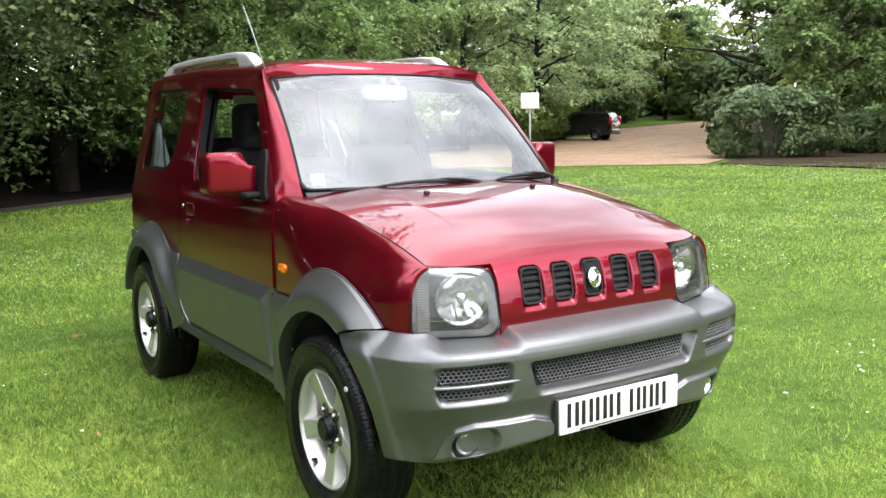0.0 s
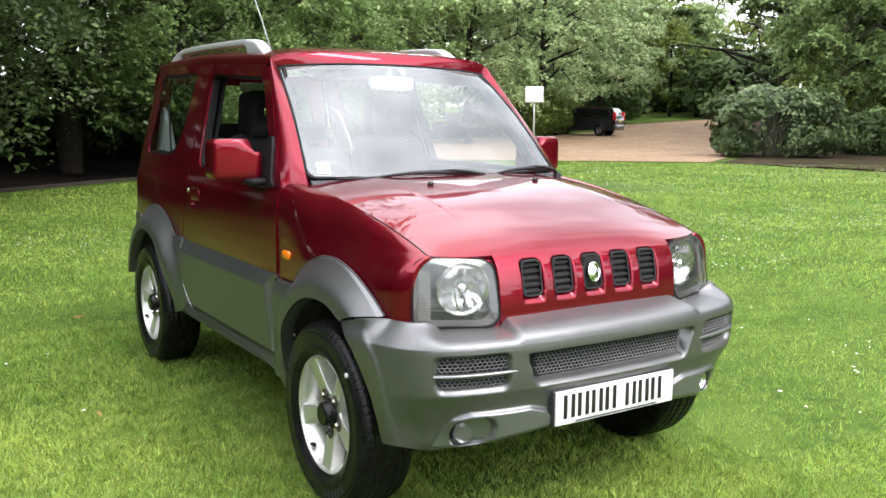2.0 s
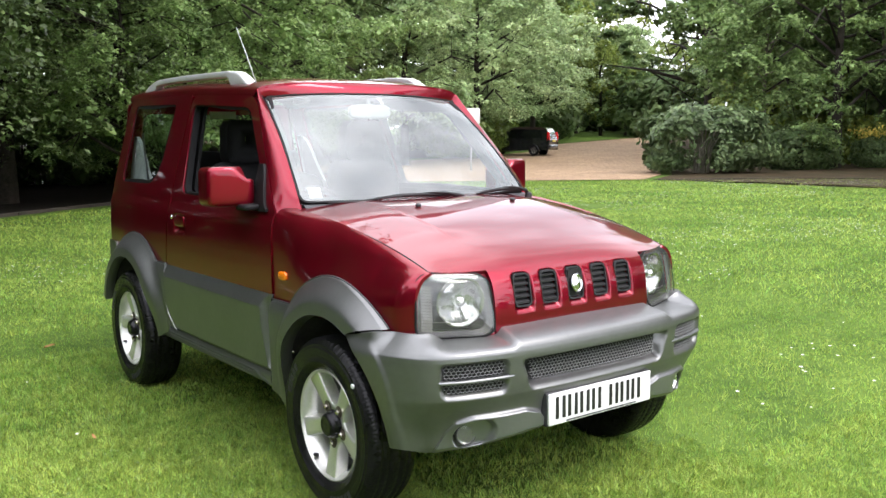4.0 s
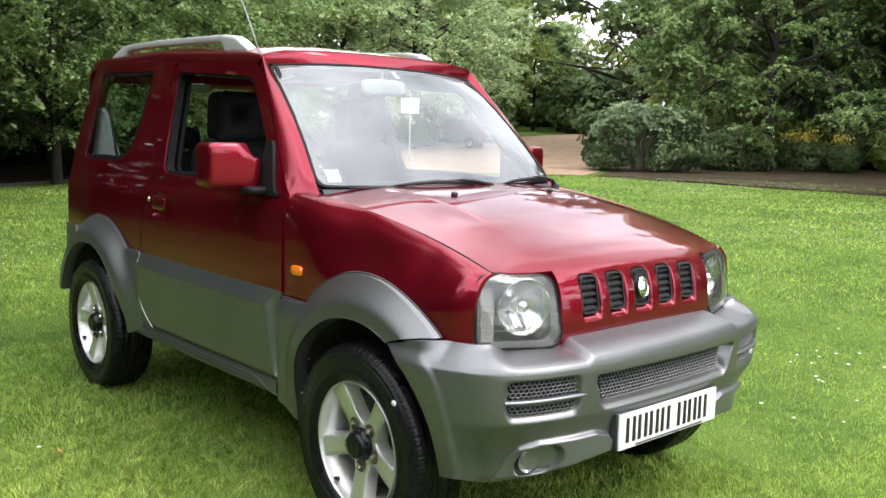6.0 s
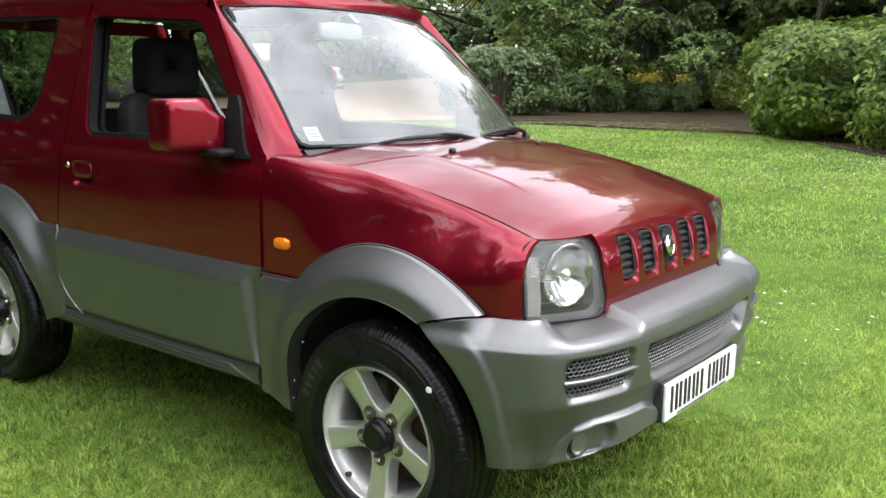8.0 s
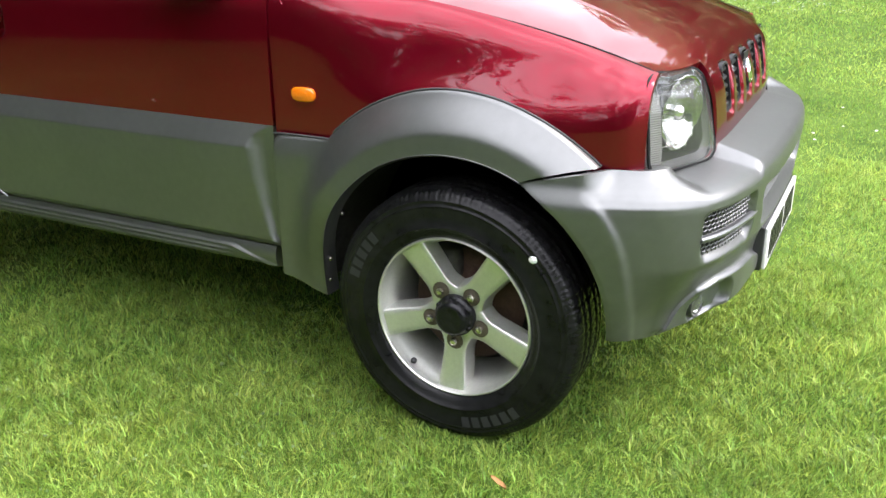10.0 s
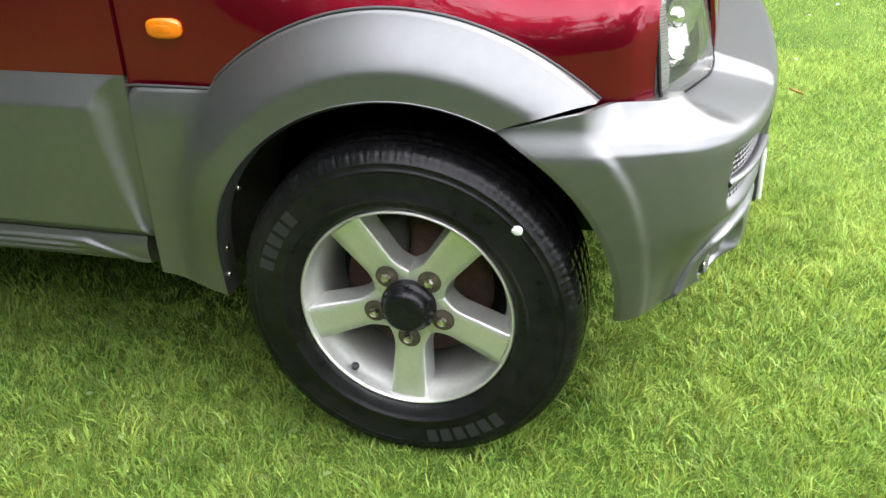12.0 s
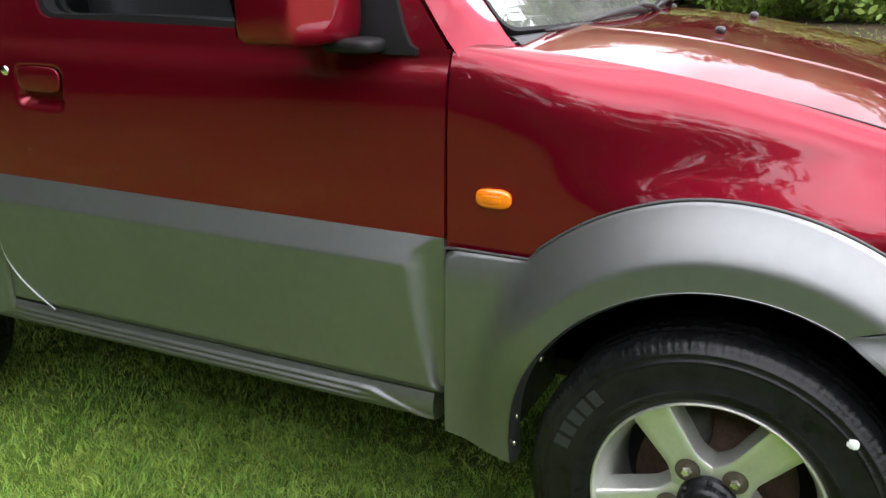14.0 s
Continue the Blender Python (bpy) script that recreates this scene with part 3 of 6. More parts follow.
DARK = material("dark_inside", (0.025, 0.025, 0.026), 0.85, vary=0.3, spec=0.2)
LINER = material("arch_liner", (0.05, 0.047, 0.045), 0.8, vary=0.5, scale=6, bump=0.4, bump_scale=40, spec=0.3)
CHROME = material("chrome", (0.82, 0.83, 0.84), 0.08, 1.0)
REFLECTOR = material("reflector", (0.44, 0.45, 0.44), 0.07, 1.0)
STEEL = material("steel", (0.70, 0.66, 0.58), 0.22, 0.95, vary=0.4, scale=60)
RUST = material("rusty_iron", (0.10, 0.055, 0.04), 0.85, 0.3, vary=0.6, scale=30, bump=0.3)
AMBER = material("amber_lens", (0.90, 0.21, 0.004), 0.18, coat=1.0, vary=0.12, scale=40)
RED_LENS = material("red_lens", (0.55, 0.01, 0.012), 0.15, coat=1.0)
SEAT = material("seat_cloth", (0.008, 0.008, 0.009), 0.6, vary=0.3, scale=30, bump=0.2, bump_scale=300, spec=0.15)
TRIM_GREY = material("trim_grey", (0.10, 0.10, 0.105), 0.7, vary=0.15, scale=20, bump=0.1, bump_scale=300)
LINING = material("roof_lining", (0.22, 0.215, 0.20), 0.9, vary=0.1)
PALE = material("pale_plastic", (0.40, 0.42, 0.41), 0.45, vary=0.05)
PLATE = material("plate_white", (0.78, 0.78, 0.77), 0.35, vary=0.03)
INK = material("plate_black", (0.012, 0.012, 0.012), 0.4)
WHITE = material("chalk_white", (0.8, 0.8, 0.8), 0.7)
MESH = material("mesh_grey", (0.155, 0.157, 0.16), 0.45, 0.4, vary=0.1)
BEZEL = material("lamp_bezel", (0.055, 0.055, 0.055), 0.4, 0.4, vary=0.1, scale=20)
RIBS = material("ribbed_lens", (0.12, 0.12, 0.117), 0.3, 0.4, vary=0.1, scale=20)
LAMP_DARK = material("lamp_dark", (0.035, 0.036, 0.038), 0.35, 0.3, vary=0.2)
GLASS = glass_material("window_glass", (0.78, 0.83, 0.81), 0.165, 0.0, 0.066)
GLASS_TINT = glass_material("tinted_glass", (0.62, 0.67, 0.65), 0.045, 0.0, 0.0)
LENS = glass_material("lamp_glass", (0.90, 0.90, 0.88), 0.05, 0.0, 0.050)
GASKET = material("rubber_gasket", (0.05, 0.05, 0.052), 0.6, vary=0.2)
# rusty-toned metal, darkened further for the shade inside the nut pockets
NUT_SEAT = material("nut_pocket", (0.13, 0.105, 0.085), 0.5, 0.5, vary=0.4, scale=60)
HUB = material("hub_plastic", (0.009, 0.009, 0.011), 0.22, vary=0.4, scale=40, bump=0.15, bump_scale=200, spec=0.28)
SEAL = material("seal_rubber", (0.006, 0.006, 0.0065), 0.6, vary=0.2, spec=0.2)
GRILLE = material("grille_plastic", (0.014, 0.014, 0.015), 0.55, vary=0.3, scale=30, spec=0.35)


# ---- the car: shape helpers ----
def smooth01(a, b, v):
    t = min(1.0, max(0.0, (v - a) / (b - a)))
    return t * t * (3 - 2 * t)


def lin(a, b, n):
    return [a + (b - a) * i / (n - 1) for i in range(n)]


def spline(pts, n):
    """n points, evenly spaced along a curve through pts."""
    p = np.array(pts, dtype=float)
    q = np.vstack([2 * p[0] - p[1], p, 2 * p[-1] - p[-2]])
    out = []
    for i in range(len(p) - 1):
        a, b, c, d = q[i:i + 4]
        for t in np.linspace(0, 1, 24, endpoint=False):
            out.append(0.5 * (2 * b + (c - a) * t + (2 * a - 5 * b + 4 * c - d) * t * t + (3 * b - a - 3 * c + d) * t ** 3))
    out.append(p[-1])
    out = np.array(out)
    s = np.concatenate([[0], np.cumsum(np.linalg.norm(np.diff(out, axis=0), axis=1))])
    w = np.linspace(0, s[-1], n)
    return np.stack([np.interp(w, s, out[:, k]) for k in range(out.shape[1])], axis=1)


def grid(bm, fn, us, vs, wrap=False):
    """A sheet of quads: fn(u, v) gives each corner."""
    rows = [[bm.verts.new(fn(u, v)) for v in vs] for u in us]
    m = len(us)
    for i in range(m if wrap else m - 1):
        a, b = rows[i], rows[(i + 1) % m]
        for j in range(len(vs) - 1):
            bm.faces.new((a[j], b[j], b[j + 1], a[j + 1]))
    return rows


def orient(bm, way):
    """Turns every face of a sheet to look along way."""
    bmesh.ops.recalc_face_normals(bm, faces=bm.faces[:])
    if sum((f.normal.dot(way) * f.calc_area() for f in bm.faces)) < 0:
        bmesh.ops.reverse_faces(bm, faces=bm.faces[:])


def rim(bm, way):
    """Turns the open edges of a sheet in, along way, so that the panel has a thickness."""
    edges = [e for e in bm.edges if e.is_boundary]
    for e in edges:
        e.smooth = False
    got = bmesh.ops.extrude_edge_only(bm, edges=edges)["geom"]
    bmesh.ops.translate(bm, verts=[g for g in got if isinstance(g, bmesh.types.BMVert)], vec=way)


def outline(corners, radii, arc=7, straight=6):
    """A closed outline in two dimensions with rounded corners, always with the same count of points."""
    pts, n = [], len(corners)
    for i in range(n):
        p, c, q = Vector(corners[i - 1]), Vector(corners[i]), Vector(corners[(i + 1) % n])
        r = radii[i]
        a, b = (p - c).normalized(), (q - c).normalized()
        s, e = c + a * r, c + b * r
        for k in range(arc):
            t = k / (arc - 1)
            pts.append((1 - t) ** 2 * s + 2 * t * (1 - t) * c + t * t * e)
        nxt = Vector(corners[(i + 1) % n])
        s2 = nxt + (c - nxt).normalized() * radii[(i + 1) % n]
        for k in range(1, straight):
            pts.append(e.lerp(s2, k / straight))
    return pts


def ring(bm, outer, inner, place, rows=3):
    """A frame between two outlines of the same count, laid on a surface by place(a, b)."""
    n = len(outer)
    grid(bm, lambda i, t: place(*outer[i].lerp(inner[i], t)), list(range(n)), lin(0, 1, rows), wrap=True)


def fan(bm, pts, place, rows=5):
    """A filled outline: rings drawn in to its middle."""
    c = sum((Vector(p) for p in pts), Vector((0, 0))) / len(pts)
    n = len(pts)
    g = grid(bm, lambda i, t: place(*c.lerp(Vector(pts[i]), t)), list(range(n)), [0.12 + 0.88 * k / (rows - 1) for k in range(rows)], wrap=True)
    bm.faces.new([r[0] for r in g])


def disc(bm, centre, axis, profile, n=32, caps=True):
    """A turned form: profile of (radius, height along axis), closed at its ends unless caps is off."""
    axis = Vector(axis).normalized()
    a = axis.orthogonal().normalized()
    b = axis.cross(a)
    c = Vector(centre)
    g = grid(bm, lambda k, j: c + axis * profile[j][1] + (a * math.cos(2 * math.pi * k / n) + b * math.sin(2 * math.pi * k / n)) * profile[j][0],
             list(range(n)), list(range(len(profile))), wrap=True)
    for j in (0, -1):
        if caps and profile[j][0] > 1e-4:
            bm.faces.new([r[j] for r in g])


def blob(bm, centre, half, power=4.0, nu=28, nv=16, bend=None):
    """A rounded box: a superellipsoid."""
    def sp(v):
        return math.copysign(abs(v) ** (2 / power), v)
    def fn(u, v):
        p = Vector((half[0] * sp(math.cos(v)) * sp(math.cos(u)), half[1] * sp(math.cos(v)) * sp(math.sin(u)), half[2] * sp(math.sin(v))))
        p += Vector(centre)
        return bend(p) if bend else p
    us = [2 * math.pi * k / nu for k in range(nu)]
    g = grid(bm, fn, us, lin(-math.pi / 2 + 0.02, math.pi / 2 - 0.02, nv), wrap=True)
    bm.faces.new([r[0] for r in g])
    bm.faces.new([r[-1] for r in g])


# ---- the car: its surfaces; x is half the width, y runs rearwards from the front axle ----
BONNET_Z = np.polyfit([-0.42, -0.39, -0.22, 0.02, 0.20, 0.40, 0.53], [0.910, 0.919, 0.970, 1.030, 1.057, 1.080, 1.094], 3)


def side_x(y, z):
    if z <= 0.80:
        w = 0.713
    elif z < 1.06:
        w = 0.713 - 0.010 * ((z - 0.80) / 0.26) ** 2 - 0.014 * (max(0.0, z - 1.0) / 0.06) ** 2
    else:
        w = 0.689 - 0.26 * (z - 1.06) ** 2 / (z - 1.06 + 0.04)
    if y < -0.12:
        w -= 0.030 * ((-0.12 - y) / 0.298) ** 2
    if y < -0.335:
        w -= 0.034 * ((-0.335 - y) / 0.075) ** 2
    if y > 2.2:
        w -= 0.03 * ((y - 2.2) / 0.6) ** 2
    return w


def bonnet_line(y):
    """The shut line between bonnet and wing: half width and height."""
    return 0.588 + 0.038 * (y + 0.39) / 0.84, float(np.polyval(BONNET_Z, y))


def arch_z(y, cy, r, floor):
    d = abs(y - cy)
    return max(floor, 0.35 + math.sqrt(r * r - d * d)) if d < r else floor


def wing_at(sx, y, a, lo):
    """The front wing: upright below, rounding over and sloping up to the bonnet's shut line."""
    xh, zh = bonnet_line(y)
    k = smooth01(0.12, 0.53, y)
    w, z0, p, te = side_x(y, 0.8) - 0.008 * k + 0.005 * smooth01(-0.30, -0.41, y), 0.70, 2.5 + 3.6 * k + 2.6 * smooth01(-0.18, -0.41, y), radians(66 + 20 * k)
    ce, se = math.cos(te) ** (2 / p), math.sin(te) ** (2 / p)
    th0 = math.asin(min(1.0, max(0.0, (lo - z0) / (zh - z0) * se)) ** (p / 2))
    th = th0 + (te - th0) * a
    x, z = xh + 0.003 + (w - xh - 0.003) * (math.cos(th) ** (2 / p) - ce) / (1 - ce), z0 + (zh - z0) * math.sin(th) ** (2 / p) / se
    # over the arch the side bulges out below a shallow waist
    bulge = smooth01(-0.41, -0.30, y) * (1 - smooth01(0.05, 0.46, y))
    x -= 0.016 * bulge * smooth01(0.80, 0.91, z) * (1 - smooth01(0.92, zh, z))
    return Vector((sx * x, y, z))


def flare_r(a, front, back_line, top):
    """How far the flare and its panel reach out from the axle at the angle a (0 rearwards or inwards to the door)."""
    if a < radians(47):
        return min(top / max(0.02, math.sin(a)), back_line / max(0.02, math.cos(a)))
    return 0.52 + (front - 0.52) * smooth01(radians(75), radians(135), a)


car = tagged(new("offroad_car"), "dark red three-door off-road car with grey cladding, driver's window open", "car")

# bonnet with the grille panel
NOSE = spline([(0.40, 1.112), (0.17, 1.098), (-0.10, 1.052), (-0.30, 0.995), (-0.40, 0.956), (-0.452, 0.922), (-0.483, 0.880), (-0.502, 0.83), (-0.512, 0.76), (-0.512, 0.700)], 90)
V_LAMP = 71 / 89
SLOTS = [-0.256, -0.128, 0.0, 0.128, 0.256]


def rounded_box_sdf(x, z, hx, hz, r):
    qx, qz = abs(x) - hx + r, abs(z) - hz + r
    return math.hypot(max(qx, 0), max(qz, 0)) + min(max(qx, qz), 0) - r


def bonnet_at(x, v):
    i = v * 89
    k = min(88, int(i))
    y0, z0 = NOSE[k] + (NOSE[k + 1] - NOSE[k]) * (i - k)
    t = x / 0.60
    f = smooth01(0.55, V_LAMP, v)
    # at the shut line the bonnet is lower, and its front edge lies further back
    y = y0 + 0.068 * f * abs(t) ** 4.5 + t * t * 0.05 * (1 - smooth01(0.0, 0.25, v))
    ze = float(np.polyval(BONNET_Z, min(0.45, y)))
    # the middle is a broad flat panel; past a crease its sides slope down to the shut line
    c = max(0.0, (abs(x) - 0.368) / 0.232)
    flat = 0.14 * (min(abs(x), 0.368) / 0.368) ** 2 + 0.86 * c ** 1.35 + 0.05 * smooth01(0.0, 0.05, c) * (1 - c)
    keep = smooth01(0.60, 0.50, v)
    fall = flat * keep + abs(t) ** 2.6 * (1 - keep)
    z = z0 + (ze - z0) * fall * (1 - smooth01(V_LAMP - 0.02, V_LAMP + 0.10, v) * 0.9) if v < V_LAMP + 0.1 else z0 + (ze - z0) * abs(t) ** 2.6 * 0.1 * (1 - smooth01(V_LAMP + 0.1, 0.9, v))
    if v > V_LAMP - 0.08:
        for xs in SLOTS:
            d = rounded_box_sdf(x - xs, z - 0.832, 0.0405, 0.0585, 0.022)
            y += 0.035 * (1 - smooth01(-0.007, 0.0035, d))
            if abs(x - xs) < 0.046 and 0.740 < z < 0.80:
                y += 0.014 * smooth01(0.752, 0.776, z) * (1 - smooth01(0.034, 0.044, abs(x - xs))) * (1 if d > 0 else 0)
    return Vector((x, y, z))


def build_bonnet():
    bm = bmesh.new()
    fine = lin(-0.385, 0.385, 155)
    xs = lin(-1, -0.66, 14)[:-1] + [x / 0.60 for x in fine] + lin(0.66, 1, 14)[1:]

    def edge(t, v):
        y = bonnet_at(0.60 * t, v).y
        return bonnet_at(t * (bonnet_line(min(0.45, y))[0] if abs(t) > 0.65 else 0.60), v)
    grid(bm, edge, xs, lin(0, V_LAMP, 46))
    grid(bm, bonnet_at, fine, lin(V_LAMP, 1, 64))
    bmesh.ops.remove_doubles(bm, verts=bm.verts[:], dist=0.0012)
    rim(bm, Vector((0, 0.006, -0.014)))
    part("bonnet", bm, PAINT, car, "dark red metallic bonnet with five grille slots")
    for xs_ in SLOTS:
        bm = bmesh.new()
        o, i = outline([(-0.040, -0.058), (0.040, -0.058), (0.040, 0.058), (-0.040, 0.058)], [0.022] * 4), outline([(-0.034, -0.052), (0.034, -0.052), (0.034, 0.052), (-0.034, 0.052)], [0.018] * 4)
        base_y = min((bonnet_at(xs_ + (0.064 if xs_ < 0.2 else -0.064), v) for v in lin(0.8, 1, 60)), key=lambda q: abs(q.z - 0.832)).y

        def slot(a, b, off=0.0, xs_=xs_, base_y=base_y):
            return Vector((xs_ + a, base_y + 0.007 + off + b * 0.19, 0.832 + b))
        ring(bm, o, i, lambda a, b: slot(a, b, 0.0), 3)
        rim(bm, Vector((0, 0.012, 0)))
        frame_ = part("grille_frame", bm, GRILLE, car, "black plastic grille slot frame")
        bm = bmesh.new()
        fan(bm, i, lambda a, b: slot(a, b, 0.019), 3)
        part("grille_back", bm, DARK, frame_)
        if xs_ != 0.0:
            for k in range(5):
                bm = bmesh.new()
                zc = -0.042 + 0.021 * k
                p = [slot(sx * 0.034, zc + dz, dy) for sx in (-1, 1) for dy, dz in ((0.004, 0.0), (0.017, 0.009), (0.018, 0.004), (0.005, -0.006))]
                vs = [bm.verts.new(q) for q in p]
                for f in ((0, 1, 5, 4), (1, 2, 6, 5), (2, 3, 7, 6), (3, 0, 4, 7), (0, 3, 2, 1), (4, 5, 6, 7)):
                    bm.faces.new([vs[j] for j in f])
                part("slat", bm, GRILLE, frame_, smooth=False)
    # the badge: a plain bright oval with a raised middle
    bm = bmesh.new()
    oval = [(0.027 * math.cos(2 * math.pi * k / 20), 0.033 * math.sin(2 * math.pi * k / 20)) for k in range(20)]
    rows = [[bm.verts.new((a * f, -0.500 + dy + b * f * 0.19, 0.832 + b * f)) for a, b in oval] for f, dy in ((1.0, 0.0), (1.0, -0.005), (0.90, -0.007), (0.78, -0.0055), (0.55, -0.009), (0.02, -0.011))]
    for p0, p1 in zip(rows, rows[1:]):
        for j in range(20):
            bm.faces.new((p0[j], p0[(j + 1) % 20], p1[(j + 1) % 20], p1[j]))
    part("badge", bm, CHROME, car, "plain bright metal badge", smooth=False)
    bm = bmesh.new()
    box(bm, -0.034, 0.034, -0.492, -0.488, 0.782, 0.882)
    part("badge_back", bm, GRILLE, car, smooth=False)
    for sx in (-1, 1):
        bm = bmesh.new()
        tube(bm, [edge(sx, v) + Vector((sx * 0.0025, 0, -0.0022)) for v in lin(0.02, V_LAMP, 60)], 0.0032, 6)
        part("shut_line", bm, SEAL, car)
        bm = bmesh.new()
        c = bonnet_at(sx * 0.25, 0.235)
        blob(bm, (sx * 0.25, c.y, c.z + 0.005), (0.012, 0.011, 0.009), 2.5, 14, 8)
        part("washer_nozzle", bm, BLACK, car, "small black washer nozzle")


build_bonnet()

# wings, doors, rear quarters, cladding on both sides
DOOR_FRONT, DOOR_REAR = 0.534, 1.772


def door_rear(z):
    if z > 0.74:
        return 1.764 - (z - 0.74) * 0.14 if z < 1.10 else 1.714 - (z - 1.10) * 0.07
    return 1.744 + 0.020 * smooth01(0.65, 0.74, z) - (0.155 * ((0.57 - z) / 0.16) ** 2.2 if z < 0.57 else 0)


WIN_OUT = [(DOOR_FRONT + 0.004, 1.078), (0.920, 1.562), (1.684, 1.600), (1.714, 1.078)]
WIN_IN = [(0.612, 1.098), (0.962, 1.512), (1.655, 1.552), (1.575, 1.106)]
QTR_OUT = [(1.722, 1.078), (1.692, 1.606), (2.740, 1.618), (2.790, 1.078)]
QTR_IN = [(1.962, 1.140), (1.895, 1.562), (2.600, 1.580), (2.585, 1.140)]


def build_side(sx):
    def on(y, z, off=0.0):
        return Vector((sx * (side_x(y, z) + off), y, z))
    inw = Vector((-sx * 0.016, 0, 0))
    # wing
    bm = bmesh.new()
    ys = lin(-0.408, DOOR_FRONT - 0.0015, 56)
    grid(bm, lambda y, a: wing_at(sx, y, a, arch_z(y, 0, 0.462, 0.712)), ys, lin(0, 1, 26))
    rim(bm, Vector((-sx * 0.012, 0, -0.006)))
    part("wing", bm, PAINT, car)
    # side repeater
    bm = bmesh.new()
    blob(bm, (sx * (side_x(0.437, 0.82) - 0.004), 0.437, 0.821), (0.011, 0.035, 0.0185), 3.0, 28, 14)
    part("side_indicator", bm, AMBER, car, "orange side indicator")
    bm = bmesh.new()
    blob(bm, (sx * (side_x(0.437, 0.82) + 0.002), 0.437, 0.821), (0.0062, 0.022, 0.010), 3.0, 20, 10)
    part("indicator_bulb", bm, AMBER, car)
    # door skin
    bm = bmesh.new()

    def skin(t, z):
        y = DOOR_FRONT + 0.0015 + (door_rear(z) - DOOR_FRONT - 0.0015) * t
        d = rounded_box_sdf(y - 1.566, z - 0.953, 0.072, 0.047, 0.022)
        return on(y, z, -0.020 * (1 - smooth01(-0.020, 0.006, d)))
    grid(bm, skin, lin(0, 0.72, 30) + lin(0.72, 0.97, 56)[1:] + lin(0.97, 1, 4)[1:], lin(0.731, 0.88, 8) + lin(0.88, 1.02, 36)[1:] + lin(1.02, 1.081, 6)[1:])
    rim(bm, inw)
    door = part("door", bm, PAINT, car, "closed dark red front door with lowered window")
    bm = bmesh.new()
    ring(bm, outline(WIN_OUT, [0.012, 0.09, 0.07, 0.012]), outline(WIN_IN, [0.03, 0.06, 0.05, 0.045]), lambda y, z: on(y, z), 4)
    rim(bm, inw)
    part("window_frame", bm, PAINT, door)
    bm = bmesh.new()
    small = [Vector(p) for p in outline(WIN_IN, [0.03, 0.06, 0.05, 0.045])]
    c = sum(small, Vector((0, 0))) / len(small)
    ring(bm, small, [p + (c - p).normalized() * 0.016 for p in small], lambda y, z: on(y, z, -0.007), 3)
    rim(bm, inw * 2)
    part("window_seal", bm, SEAL, door)
    # inside frame of the opening and the top edge of the lowered pane
    bm = bmesh.new()
    ring(bm, [p + (c - p).normalized() * -0.075 for p in small], [p + (c - p).normalized() * 0.015 for p in small], lambda y, z: on(y, z, -0.055), 3)
    rim(bm, inw)
    part("inner_frame", bm, SEAL, door)
    # door card
    bm = bmesh.new()
    grid(bm, lambda y, z: on(y, z, -0.07), lin(0.62, 1.74, 8), lin(0.45, 1.09, 8))
    rim(bm, inw)
    part("door_card", bm, SEAL, door)
    # handle flap and lock
    bm = bmesh.new()
    blob(bm, (sx * (side_x(1.566, 0.97) - 0.003), 1.568, 0.970), (0.006, 0.067, 0.029), 4.0, 32, 12)
    part("door_handle", bm, PAINT, door, "body-coloured pull handle")
    bm = bmesh.new()
    disc(bm, on(1.672, 0.984, -0.002), (sx, 0, 0), [(0.0115, 0.0), (0.0115, 0.004), (0.009, 0.006), (0.0, 0.006)], 20)
    part("door_lock", bm, CHROME, door, "round bright lock barrel")
    # door cladding
    bm = bmesh.new()

    def clad(t, z):
        y = DOOR_FRONT + 0.0015 + (door_rear(z) - DOOR_FRONT - 0.0015) * t
        off = 0.000 + 0.027 * min(1.0, max(0.0, (0.735 - z) / 0.060)) - 0.008 * smooth01(0.64, 0.42, z)
        wide = float(np.interp(z, [0.409, 0.43, 0.50, 0.60, 0.68, 0.70, 0.72, 0.735], [0.002, 0.022, 0.045, 0.066, 0.078, 0.070, 0.040, 0.002]))
        hollow = min(1.0, max(0.0, (DOOR_FRONT + wide - y) / wide))
        hollow = smooth01(0.0, 0.55, hollow)
        off = off * (1 - hollow) + 0.001 * hollow
        off -= 0.012 * smooth01(0.425, 0.409, z)
        return on(y, z, off)
    grid(bm, clad, lin(0, 0.12, 34) + lin(0.12, 1, 44)[1:], lin(0.409, 0.44, 8) + lin(0.44, 0.65, 16)[1:] + lin(0.65, 0.733, 18)[1:])
    rim(bm, inw)
    part("door_cladding", bm, CLAD, door, "grey plastic cladding on the lower door")
    bm = bmesh.new()
    tube(bm, [on(door_rear(z) + 0.002, z, 0.021 if z < 0.68 else 0.021 - 0.016 * (z - 0.68) / 0.062) for z in lin(0.409, 0.742, 36)], 0.0022, 6)
    part("seam", bm, PALE, door, "pale worn seam at the cladding's end")
    # body panel that shows behind the door's curved lower end
    bm = bmesh.new()
    grid(bm, lambda y, z: on(y, z, 0.004), lin(1.54, 1.80, 8), lin(0.412, 0.700, 8))
    rim(bm, inw)
    part("lower_quarter", bm, CLAD, car)
